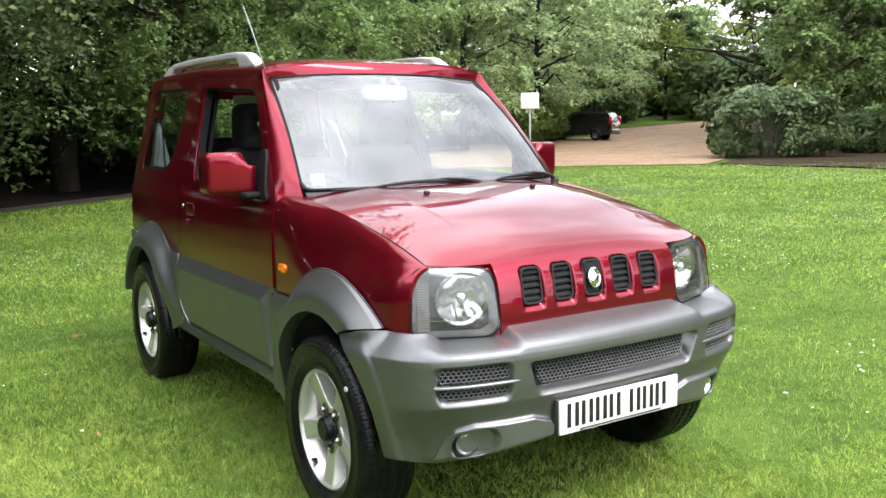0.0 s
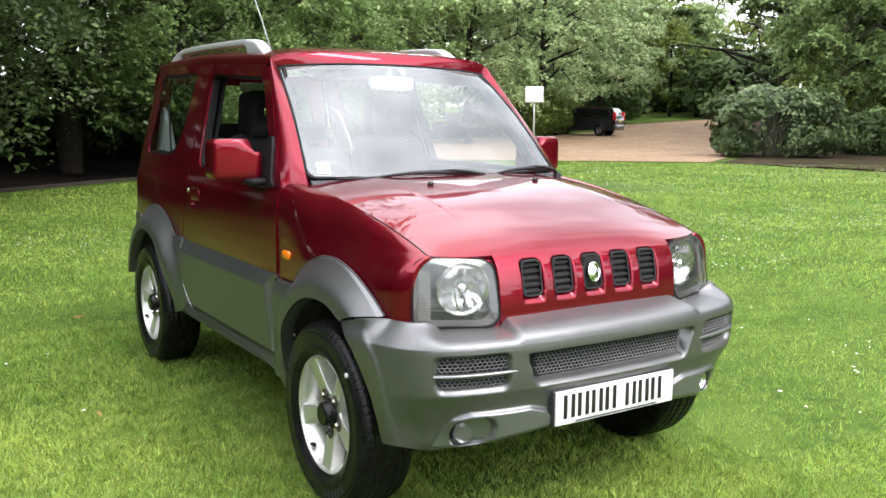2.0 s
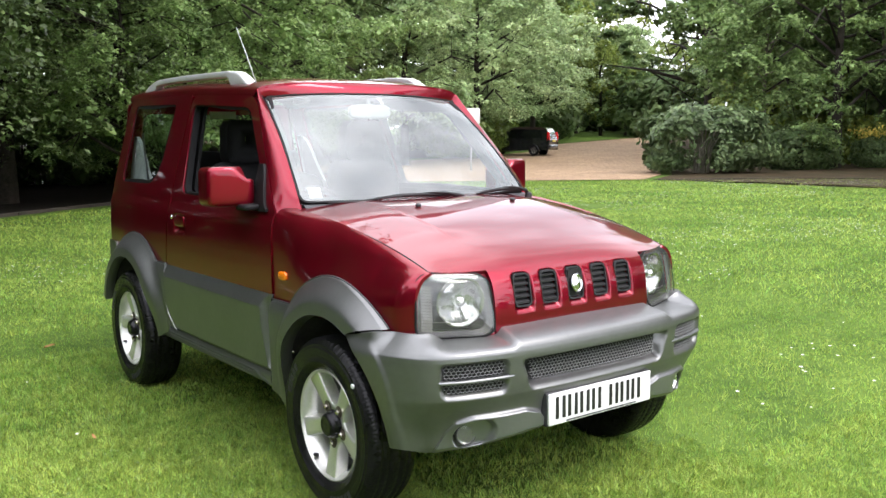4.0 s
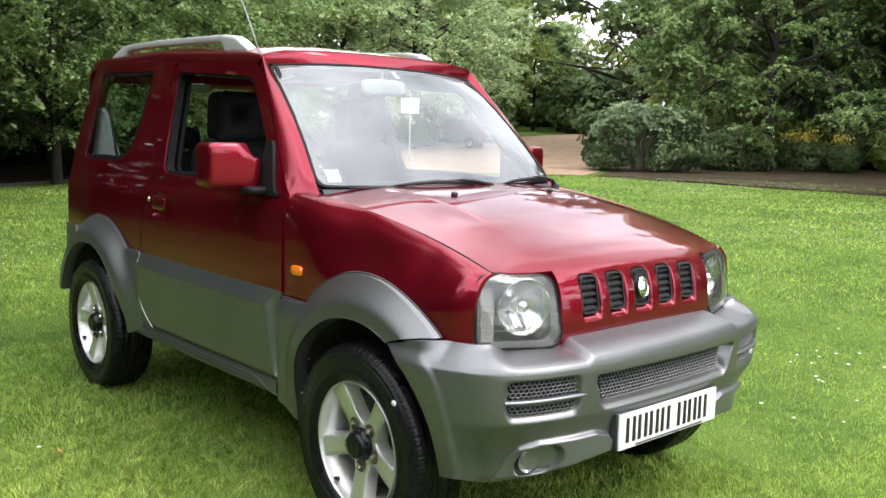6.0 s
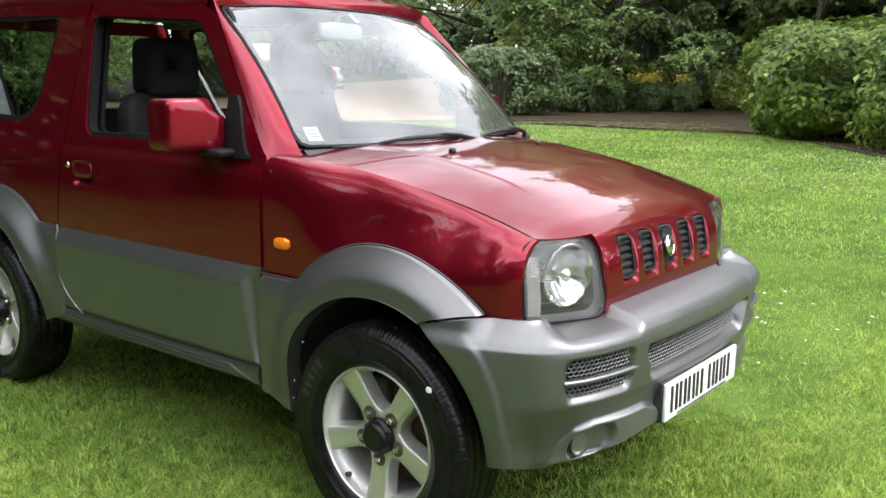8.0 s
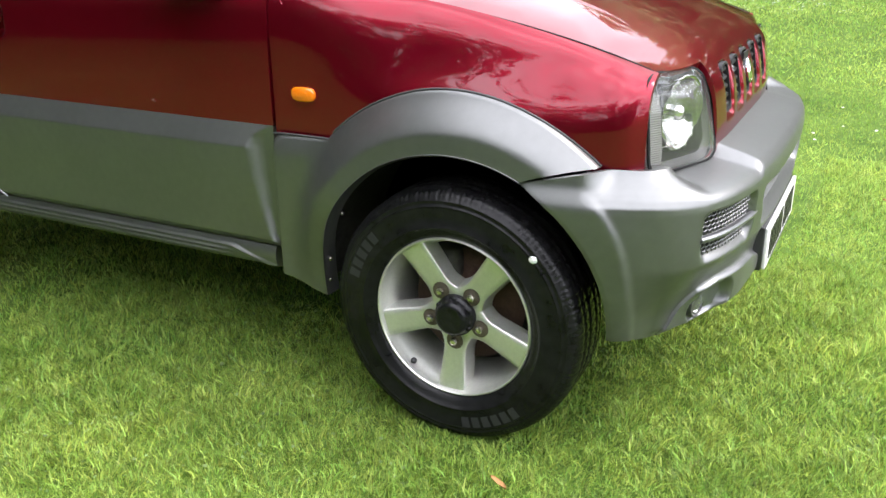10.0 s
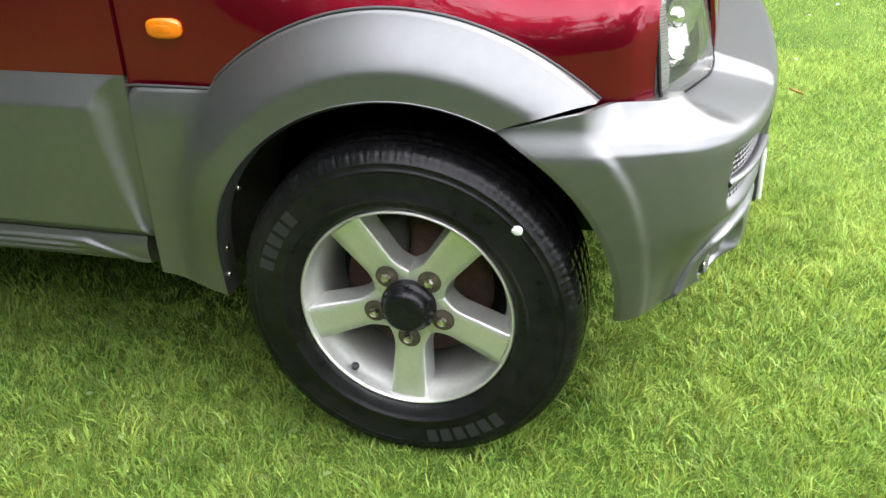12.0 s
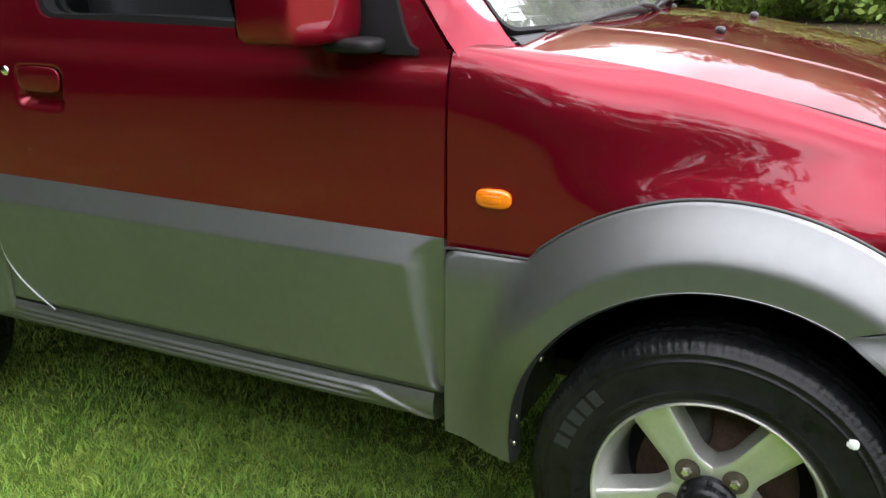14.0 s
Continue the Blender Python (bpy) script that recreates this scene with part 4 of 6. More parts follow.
    # flare and panel behind the front wheel, one sweep round the arch
    def flare(cy, sgn, back_line, top, front, a0, a1_in, a1_out, name, label):
        bm = bmesh.new()
        prof = [0.0, 0.02, 0.05, 0.10, 0.18, 0.26, 0.30, 0.34, 0.40, 0.5, 0.6, 0.7, 0.8, 0.88, 0.94, 0.97, 1.0]
        rows = []

        def fp(t, q):
            a_in, a_out = a0 + (a1_in - a0) * t, a0 + radians(5.5) + (a1_out - a0 - radians(5.5)) * t
            ro = flare_r(a_out, front, back_line, top)
            r = 0.383 + (ro - 0.383) * q
            a = a_in + (a_out - a_in) * q
            y, z = cy + sgn * r * math.cos(a), 0.35 + r * math.sin(a)
            body = side_x(y, z) + 0.006
            low = smooth01(radians(-5), radians(40), a)
            crease = 0.048
            d = r - 0.383
            reach = 0.137 + 0.0 * low
            if d < crease:
                x = 0.789 - 0.004 * d / crease
            else:
                k = smooth01(0, 1, min(1.0, (d - crease) / (reach - crease))) * 0.35 + 0.65 * min(1.0, (d - crease) / (reach - crease))
                x = 0.785 + (body + 0.002 - 0.785) * k
            keep = 0.15 + 0.85 * low
            x = x * keep + (body + 0.012 * (1 - smooth01(0.0, 0.09, d))) * (1 - keep)
            x += 0.014 * smooth01(0.10, 0.16, d) * (1 - smooth01(0.62, 0.66, z)) + 0.014 * smooth01(0.10, 0.16, d) * smooth01(0.62, 0.66, z) * min(1.0, max(0.0, (top + 0.35 - z) / 0.05))
            if q >= 1.0:
                x = body - 0.004
            return Vector((sx * x, y, z))
        us = lin(0, 1, 72)
        g = grid(bm, fp, us, prof)
        # the lip turned in towards the wheel
        lip = [[v[0]] + [bm.verts.new((v[0].co.x - sx * dx, cy + (v[0].co.y - cy) * k, 0.35 + (v[0].co.z - 0.35) * k)) for dx, k in ((0.008, 0.985), (0.05, 0.99))] for v in g]
        for p0, p1 in zip(lip, lip[1:]):
            for j in range(2):
                bm.faces.new((p0[j], p1[j], p1[j + 1], p0[j + 1]))
        fl = part(name, bm, CLAD, car, label)
        bm = bmesh.new()
        tube(bm, [fp(t, 1.0) + Vector((sx * 0.003, 0, 0)) for t in lin(0.12 if cy < 1 else 0.2, 1.0, 70)], 0.0032, 6)
        part("gasket", bm, GASKET, fl)
    flare(0.0, 1, 0.53, 0.368, 0.498, radians(-7), radians(116.5), radians(131), "front_flare", "grey plastic wheel arch flare")
    flare(2.25, -1, 0.498, 0.388, 0.50, radians(-2), radians(166), radians(166), "rear_flare", "grey plastic wheel arch flare")
    # rear corner below the quarter
    bm = bmesh.new()
    grid(bm, lambda y, z: on(y, z, 0.01), lin(2.62, 2.80, 6), lin(0.44, 0.78, 8))
    rim(bm, inw)
    part("rear_cladding", bm, CLAD, car)
    # sill
    bm = bmesh.new()

    def sill(y, t):
        z = 0.402 - 0.066 * t
        off = -0.004 + 0.012 * math.sin(math.pi * min(1, t * 0.9 + 0.1)) - 0.02 * smooth01(0.85, 1.0, t)
        if 0.70 < y < 1.72:
            for g_ in (0.28, 0.48, 0.68):
                off += 0.005 * (1 - smooth01(0.03, 0.075, abs(t - g_)))
        kick = 0.30 + (0.70 - y) / 0.13 * 0.6
        if y <= 0.70:
            off += 0.006 * (1 - smooth01(0.05, 0.12, abs(t - kick)))
        return on(y, z, off)
    grid(bm, sill, lin(0.556, 0.70, 18) + lin(0.70, 1.86, 40)[1:], lin(0, 1, 34))
    rim(bm, Vector((-sx * 0.05, 0, 0)))
    part("sill", bm, CLAD, car, "ribbed grey side sill")
    # rear quarter
    bm = bmesh.new()
    grid(bm, lambda y, t: on(y + (door_rear(arch_z(y, 2.25, 0.462, 0.735) * (1 - t) + 1.081 * t) - DOOR_REAR + 0.007) * (2.79 - y) / 1.018, arch_z(y, 2.25, 0.462, 0.735) * (1 - t) + 1.081 * t), lin(DOOR_REAR, 2.79, 40), lin(0, 1, 12))
    rim(bm, inw)
    part("rear_quarter", bm, PAINT, car)
    bm = bmesh.new()
    q_in = outline(QTR_IN, [0.17, 0.04, 0.06, 0.05])
    ring(bm, outline(QTR_OUT, [0.012, 0.03, 0.08, 0.012]), q_in, lambda y, z: on(y, z), 4)
    rim(bm, inw)
    part("quarter_frame", bm, PAINT, car)
    bm = bmesh.new()
    q_in = [Vector(p) for p in q_in]
    qc = sum(q_in, Vector((0, 0))) / len(q_in)
    ring(bm, q_in, [p + (qc - p).normalized() * 0.022 for p in q_in], lambda y, z: on(y, z, -0.004), 3)
    part("quarter_seal", bm, SEAL, car)
    bm = bmesh.new()
    fan(bm, [p + (qc - p).normalized() * 0.010 for p in q_in], lambda y, z: on(y, z, -0.006), 4)
    orient(bm, Vector((sx, 0, 0)))
    part("quarter_window", bm, GLASS_TINT, car, "fixed rear side window")
    # windscreen pillar
    bm = bmesh.new()

    def pillar(t, q):
        yo, zo = DOOR_FRONT - 0.003 + (0.914 - DOOR_FRONT) * t, 1.082 + (1.566 - 1.082) * t
        o = on(yo, zo, -0.004 if t < 0.02 else -0.001)
        s = screen_at(sx * 1.0, t, 0.0)
        p = o.lerp(s, q)
        bulge = math.sin(math.pi * q) * 0.011 * smooth01(-0.03, 0.14, t)
        return p + Vector((sx * bulge * 0.75, -bulge, bulge * 0.35))
    grid(bm, pillar, lin(-0.10, 1.05, 36), lin(0, 1, 10))
    rim(bm, Vector((-sx * 0.01, 0.01, 0)))
    post = part("screen_pillar", bm, PAINT, car)
    bm = bmesh.new()
    grid(bm, lambda t, q: pillar(t, q) + Vector((-sx * 0.026, 0.022, -0.004)), lin(0, 1.0, 16), lin(0, 1, 6))
    part("pillar_lining", bm, SEAL, post)
    # mirror
    bm = bmesh.new()

    def bend(p):
        inner = smooth01(0.748, 0.722, abs(p.x))
        p.z -= 0.050 * inner * max(0.0, (p.z - 1.17) / 0.085)
        p.y -= 0.035 * smooth01(0.90, 0.70, abs(p.x)) * (1 if p.y < 0.80 else 0.4)
        return p
    blob(bm, (sx * 0.785, 0.805, 1.172), (0.098, 0.062, 0.084), 7.5, 52, 30, bend)
    mirror = part("door_mirror", bm, PAINT, car, "body-coloured door mirror on a black foot")
    bm = bmesh.new()
    grid(bm, lambda y, t: on(y, 1.068 + (0.012 + 0.185 * smooth01(0.60, 0.70, y)) * t, 0.012), lin(0.598, 0.735, 12), lin(0, 1, 8))
    rim(bm, Vector((-sx * 0.03, 0, 0)))
    blob(bm, (sx * 0.715, 0.715, 1.084), (0.050, 0.055, 0.015), 4, 24, 10)
    part("mirror_foot", bm, SEAL, mirror, "black plastic mirror foot")
    bm = bmesh.new()
    grid(bm, lambda a, b: Vector((sx * (0.785 + 0.082 * a), 0.8685, 1.172 + 0.068 * b)), lin(-1, 1, 3), lin(-1, 1, 3))
    part("mirror_glass", bm, CHROME, mirror)
    # studs that hold the liner's edge behind the wheel
    for deg in (-1, 8, 29):
        bm = bmesh.new()
        blob(bm, (sx * 0.728, 0.376 * math.cos(radians(deg)), 0.35 + 0.376 * math.sin(radians(deg))), (0.006, 0.004, 0.006), 2.2, 10, 6)
        part("stud", bm, STEEL, car)
    # arch liners
    for cy in (0.0, 2.25):
        bm = bmesh.new()
        grid(bm, lambda a, x: Vector((sx * min(x, 0.70 + 0.05 * smooth01(0.25, 0.6, math.sin(a))), cy + 0.405 * math.cos(a), 0.35 + 0.405 * math.sin(a))), lin(radians(-3), radians(176), 40), lin(0.40, 0.745, 5))
        part("arch_liner", bm, LINER, car)
        bm = bmesh.new()
        grid(bm, lambda a, r: Vector((sx * 0.42, cy + r * math.cos(a), 0.35 + r * math.sin(a))), lin(radians(0), radians(180), 30), [0.0, 0.2, 0.42])
        part("arch_wall", bm, LINER, car)


# windscreen surface: u across (-1..1), t up
def screen_at(u, t, off=0.0):
    b = Vector((0.612 * u, 0.385 + 0.075 * u * u, 1.100 + 0.006 * u * u))
    e = Vector((0.531 * u, 0.884 + 0.052 * u * u, 1.580 - 0.022 * abs(u) ** 2.5))
    p = b.lerp(e, t)
    k = math.sin(math.pi * min(1, max(0, t))) * 0.016
    return p + Vector((0, -k - off * 0.68, k + off * 0.72))


def build_screen():
    bm = bmesh.new()
    grid(bm, lambda u, t: screen_at(u, t), lin(-0.985, 0.985, 30), lin(0.015, 0.985, 18))
    orient(bm, Vector((0, -1, 1)))
    screen = part("windscreen", bm, GLASS, car, "curved windscreen with a black edge")
    bm = bmesh.new()
    edge = [Vector(p) for p in outline([(-1, 0), (1, 0), (1, 1), (-1, 1)], [0.07, 0.07, 0.07, 0.07], 7, 14)]
    inner = [Vector((p.x * 0.985, 0.5 + (p.y - 0.5) * 0.976)) for p in edge]
    ring(bm, edge, inner, lambda a, b: screen_at(a, b, 0.003), 4)
    rim(bm, Vector((0, 0.012, -0.012)))
    part("screen_seal", bm, SEAL, screen)
    # black printed band under the pane's edge
    bm = bmesh.new()
    band = [Vector((p.x * 0.945, 0.51 + (p.y - 0.5) * 0.915)) for p in edge]
    ring(bm, edge, band, lambda a, b: screen_at(a, b, -0.005), 3)
    part("screen_band", bm, SEAL, screen)
    # sticker and disc behind the pane
    for u, t, w, h in ((-0.875, 0.085, 0.042, 0.055), (0.07, 0.93, 0.018, 0.045)):
        bm = bmesh.new()
        grid(bm, lambda a, b: screen_at(u + a * w, t + b * h * 0.75, -0.004), [-1, 1], [-1, 1])
        s = part("sticker", bm, PLATE, screen, "small white paper sticker")
        bm = bmesh.new()
        for k in range(3):
            grid(bm, lambda a, b: screen_at(u + a * w * 0.8, t + (0.5 - 0.45 * k + b * 0.08) * h * 0.75, -0.0025), [-1, 1], [-1, 1])
        part("print", bm, TRIM_GREY, s)
    # scuttle
    bm = bmesh.new()
    grid(bm, lambda u, t: Vector((0.60 * u, 0.365 + 0.068 * u * u + 0.045 * t, 1.086 + 0.014 * math.sin(math.pi * t))), lin(-1, 1, 20), lin(0, 1, 6))
    part("scuttle", bm, BLACK, car, "black plastic scuttle below the windscreen")
    # wipers: a low blade with an arched bridge, and the arm from its pivot
    def above(x, h, t=0.0):
        return screen_at(x / 0.61, t, h)
    for tail, x0, top, x1 in ((-0.50, -0.33, -0.02, 0.145), (0.075, 0.235, 0.455, 0.575)):
        bm = bmesh.new()
        pts = [above(x1 + 0.02, 0.012, -0.045), above(x1, 0.030, -0.03), above((top + x1) / 2, 0.040, -0.01), above(top, 0.042, 0.0), above(top - 0.05, 0.036, 0.0)]
        tube(bm, pts, [0.011, 0.009, 0.0065, 0.0052, 0.0042], 8)
        disc(bm, pts[0] - Vector((0, 0, 0.03)), (0, -0.3, 1), [(0.017, 0), (0.017, 0.034), (0.010, 0.040), (0, 0.040)], 16)
        arm = part("wiper", bm, GRILLE, car, "black wiper arm and blade")
        bm = bmesh.new()
        tube(bm, [above(x, 0.010 + 0.012 * (x - tail) / (x1 - tail), -0.01 - 0.012 * abs(x - top)) for x in lin(tail, x1 - 0.01, 12)], [0.003] + [0.0048] * 11, 6)
        part("blade", bm, GRILLE, arm)
        bm = bmesh.new()
        arch = [x0 + (x1 - 0.02 - x0) * k for k in lin(0, 1, 15)]
        prof_ = [above(x, 0.012 + 0.024 * max(0.0, math.sin(math.pi * k)) ** 0.7, -0.006) for x, k in zip(arch, lin(0, 1, 15))]
        tube(bm, prof_, [0.003 + 0.0055 * math.sin(math.pi * k) for k in lin(0, 1, 15)], 8)
        part("bridge", bm, GRILLE, arm)


build_screen()
for sx in (-1, 1):
    build_side(sx)


# roof, rails, aerial
def roof_at(u, y):
    ze = 1.574 + 0.04 * smooth01(0.95, 2.0, y)
    hw = side_x(max(y, 0.97), ze)
    h = 0.044 + 0.042 * math.sin(math.pi / 2 * min(1.0, max(0.0, (y - 0.90) / 0.26)))
    p = 2.9
    c = abs(u)
    th = c * math.pi / 2
    x = math.copysign(hw * math.sin(th) ** (2 / p), u)
    yy = y if y > 1.2 else y - (1 - u * u) * 0.045 * (1.2 - y) / 0.25
    return Vector((x, yy, ze + h * max(0, math.cos(th)) ** (2 / p)))


bm = bmesh.new()
grid(bm, roof_at, lin(-1, 1, 41), lin(0.952, 1.2, 12) + lin(1.2, 2.79, 26)[1:])
rim(bm, Vector((0, 0, -0.012)))
part("roof", bm, PAINT, car, "dark red roof")


def header_at(u, t):
    """The panel between the windscreen's upper edge and the roof."""
    ur = math.asin(min(1.0, abs(u) * 0.93) ** 1.45) * 2 / math.pi
    top = roof_at(math.copysign(ur, u), 0.956) + Vector((0, 0, -0.001))
    low = screen_at(u, 1.0, 0.003)
    p = low.lerp(top, t)
    return p + Vector((0, -0.55, 0.8)) * 0.006 * math.sin(math.pi * t)


bm = bmesh.new()
grid(bm, header_at, lin(-1.05, 1.05, 43), lin(0, 1, 6))
rim(bm, Vector((0, 0.008, -0.008)))
header = part("roof_header", bm, PAINT, car)
bm = bmesh.new()
grid(bm, lambda u, t: header_at(u, t) + Vector((0, 0.030, -0.024)), lin(-1.0, 1.0, 31), lin(0, 1, 5))
part("header_lining", bm, LINING, header)
bm = bmesh.new()
grid(bm, lambda u, y: roof_at(u, y) + Vector((-0.03 * u, 0, -0.035)), lin(-1, 1, 17), lin(0.968, 2.76, 12))
part("headlining", bm, LINING, car)


def roof_rail(sx):
    bm = bmesh.new()
    path = spline([(1.075, 1.612), (1.16, 1.655), (1.27, 1.694), (1.60, 1.708), (2.10, 1.717), (2.36, 1.712), (2.48, 1.690), (2.585, 1.640)], 46)

    def rail(i, k):
        y, z = path[i]
        f = min(1.0, max(0.0, (y - 1.0) / 0.12))
        h = 0.031 + 0.064 * (1 - smooth01(1.30, 1.34, y)) + 0.057 * smooth01(2.36, 2.39, y)
        h = min(h, z - 1.604)
        a = 2 * math.pi * (k + 0.5) / 12
        ca, sa = math.copysign(abs(math.cos(a)) ** 0.36, math.cos(a)), math.copysign(abs(math.sin(a)) ** 0.36, math.sin(a))
        w = 0.024 + 0.005 * (1 - smooth01(1.3, 1.4, y))
        return Vector((sx * (0.497 + w * ca - 0.08 * (z - 1.65)), y, z - h / 2 + h / 2 * sa))
    g = grid(bm, lambda k, i: rail(i, k), list(range(12)), list(range(46)), wrap=True)
    bm.faces.new([r[0] for r in g])
    bm.faces.new([r[-1] for r in g])
    part("roof_rail", bm, RAIL, car, "silver-painted roof rail")


roof_rail(-1)
roof_rail(1)
bm = bmesh.new()
disc(bm, (-0.500, 1.055, 1.590), (-0.25, -0.2, 1), [(0.020, 0), (0.018, 0.016), (0.008, 0.026), (0, 0.026)], 16)
aerial = part("aerial", bm, BLACK, car, "thin whip aerial on a black foot")
bm = bmesh.new()
tube(bm, [(-0.502, 1.052, 1.612), (-0.520, 1.110, 1.75), (-0.540, 1.170, 1.885)], [0.0032, 0.0026, 0.002], 6)
part("mast", bm, PALE, aerial)

# tailgate and rear bumper close the back
bm = bmesh.new()
tail = lambda a, b: Vector((a, 2.79 + 0.04 * (1 - (abs(a) / 0.68) ** 4) - 0.03 * max(0, b - 1.1), b))
ring(bm, outline([(-0.66, 0.56), (0.66, 0.56), (0.54, 1.61), (-0.54, 1.61)], [0.05] * 4), outline([(-0.52, 1.12), (0.52, 1.12), (0.44, 1.54), (-0.44, 1.54)], [0.05] * 4), tail, 6)
rim(bm, Vector((0, -0.02, 0)))
part("tailgate", bm, PAINT, car)
bm = bmesh.new()
grid(bm, lambda a, t: tail(a * (0.52 - 0.08 * t), 1.12 + 0.42 * t) + Vector((0, -0.01, 0)), lin(-1, 1, 9), lin(0, 1, 5))
orient(bm, Vector((0, 1, 0)))
rear_pane = part("rear_window", bm, GLASS_TINT, car)
bm = bmesh.new()
box(bm, -0.03, 0.15, 2.768, 2.776, 1.512, 1.560, 0.003)
part("label", bm, PLATE, rear_pane, "white paper label at the top of the rear window")
bm = bmesh.new()
blob(bm, (0, 2.80, 0.50), (0.70, 0.10, 0.10), 6, 40, 12)
part("rear_bumper", bm, CLAD, car)


# ---- front bumper ----
PLAN = spline([(0, -0.642), (0.20, -0.638), (0.36, -0.626), (0.50, -0.604), (0.61, -0.572), (0.69, -0.520), (0.740, -0.445), (0.765, -0.35), (0.780, -0.25), (0.787, -0.12)], 200)
FACE_Z = [0.295, 0.305, 0.325, 0.36, 0.44, 0.465, 0.485, 0.50, 0.51, 0.55, 0.60, 0.64, 0.655, 0.67, 0.68, 0.69, 0.70, 0.712, 0.724]
FACE_FRONT = [0.050, 0.048, 0.044, 0.040, 0.034, 0.029, 0.022, 0.015, 0.011, 0.006, 0.003, 0.0, 0.001, 0.004, 0.009, 0.020, 0.052, 0.104, 0.140]
FACE_SIDE = [0.055, 0.045, 0.036, 0.026, 0.012, 0.010, 0.008, 0.006, 0.005, 0.002, 0.0, 0.0, 0.001, 0.012, 0.022, 0.033, 0.043, 0.054, 0.063]


PLAN_N = np.gradient(PLAN, axis=0)
PLAN_N = np.stack([PLAN_N[:, 1], -PLAN_N[:, 0]], axis=1)
for _ in range(12):
    PLAN_N[1:-1] = (PLAN_N[:-2] + 2 * PLAN_N[1:-1] + PLAN_N[2:]) / 4
PLAN_N /= np.linalg.norm(PLAN_N, axis=1)[:, None]
ARCH_END = np.arange(100, 200)


def bumper_low(x, y):
    """The bumper's lower edge: highest in the middle, lowest at the corners, rising again to the wheel."""
    return float(np.interp(x, [0, 0.25, 0.42, 0.56, 0.65, 0.70], [0.364, 0.362, 0.346, 0.324, 0.311, 0.314])) + 0.022 * smooth01(-0.50, -0.40, y)


def trim_top(x):
    """The upper edge of the lower trim, which sweeps down round the fog lamp."""
    return float(np.interp(x, [0.25, 0.28, 0.34, 0.54, 0.60, 0.635, 0.665, 0.69], [0.395, 0.430, 0.449, 0.447, 0.431, 0.396, 0.348, 0.316]))


def lamp_dip(x):
    """How much lower the bumper's top lies in front of the lamps."""
    return 0.029 * smooth01(0.372, 0.408, x) * (1 - smooth01(0.625, 0.70, x))


def bumper_top(y, x=0.0):
    """The upper edge: level in front, lower under the lamps, falling to the wheel arch under the flare's tip."""
    return 0.722 - 0.030 * smooth01(-0.335, -0.165, y) - lamp_dip(x)


def bumper_at(sx, s, t):
    """s: 0 in the middle, 1 at the wheel arch's edge; t: 0 below, 1 above."""
    z = 0.298 + 0.424 * t
    for _ in range(3):
        ya = -math.sqrt(max(0.0, 0.385 ** 2 - (z - 0.35) ** 2))
        i = min(198.99, s * float(np.interp(ya, PLAN[100:, 1], ARCH_END)))
        k = int(i)
        p = PLAN[k] + (PLAN[k + 1] - PLAN[k]) * (i - k)
        zb = bumper_low(*p)
        z = zb + (bumper_top(p[1], p[0]) - zb) * t
    return bumper_face(sx, p, PLAN_N[k] + (PLAN_N[k + 1] - PLAN_N[k]) * (i - k), z, 0.0, True)


def bumper_face(sx, p, nrm, z, extra, relief):
    x = p[0]
    f = max(smooth01(0.62, 0.745, x), smooth01(-0.50, -0.40, p[1]))
    zz = z if z < 0.655 else 0.655 + (z - 0.655) * 0.067 / (0.067 - lamp_dip(x))
    side = np.interp(zz, FACE_Z, FACE_SIDE)
    if z > 0.64:
        side *= 1 - 0.85 * smooth01(-0.375, -0.30, p[1])
    off = np.interp(zz, FACE_Z, FACE_FRONT) * (1 - f) + side * f
    # the corner is drawn back towards its foot
    off += 0.046 * smooth01(0.40, 0.66, x) * (1 - smooth01(-0.50, -0.38, p[1])) * smooth01(0.52, 0.35, z)
    off += 0.026 * (1 - smooth01(0.0, 0.022, z - bumper_low(x, p[1]))) * (1 - f)
    if relief:
        # lower trim with the fog lamps, standing proud of the undercut
        off -= (0.012 - 0.008 * smooth01(0.56, 0.64, x)) * trim_mask(x, z)
        # recess of the side mesh and the middle mesh
        d1 = rounded_box_sdf(x - 0.540, z - 0.574, 0.114, 0.060, 0.022)
        off += 0.024 * (1 - smooth01(-0.006 - 0.026 * smooth01(0.55, 0.525, z), 0.004, d1))
        lean = (z - 0.575) * 0.35
        d2 = rounded_box_sdf(x, z - 0.570, 0.348 + lean, 0.054, 0.016)
        off += (0.048 - 0.040 * smooth01(0.545, 0.518, z)) * (1 - smooth01(-0.005, 0.003, d2))
        # fog lamp pocket, drawn out to the middle
        dd = math.hypot(max(0, abs(x - 0.532) - 0.028), z - 0.378 - (0.56 - x) * 0.12) - 0.046
        off += 0.028 * (1 - smooth01(-0.007, 0.003, dd))
        # band round the wheel arch
        if p[1] > -0.5:
            r = math.hypot(p[1], z - 0.35) - 0.385 - 0.030 * smooth01(0.42, 0.66, z)
            off -= (0.007 * (1 - smooth01(0.036, 0.056, r)) + 0.007 * (1 - smooth01(0.03, 0.115, r))) * (1 - smooth01(0.64, 0.70, z)) * f
    q = p - nrm * (off - extra)
    return Vector((sx * q[0], q[1], z))


def trim_mask(x, z):
    return smooth01(trim_top(x) + 0.004, trim_top(x) - 0.008, z) * smooth01(0.245, 0.262, x) * (1 - smooth01(0.67, 0.70, x))


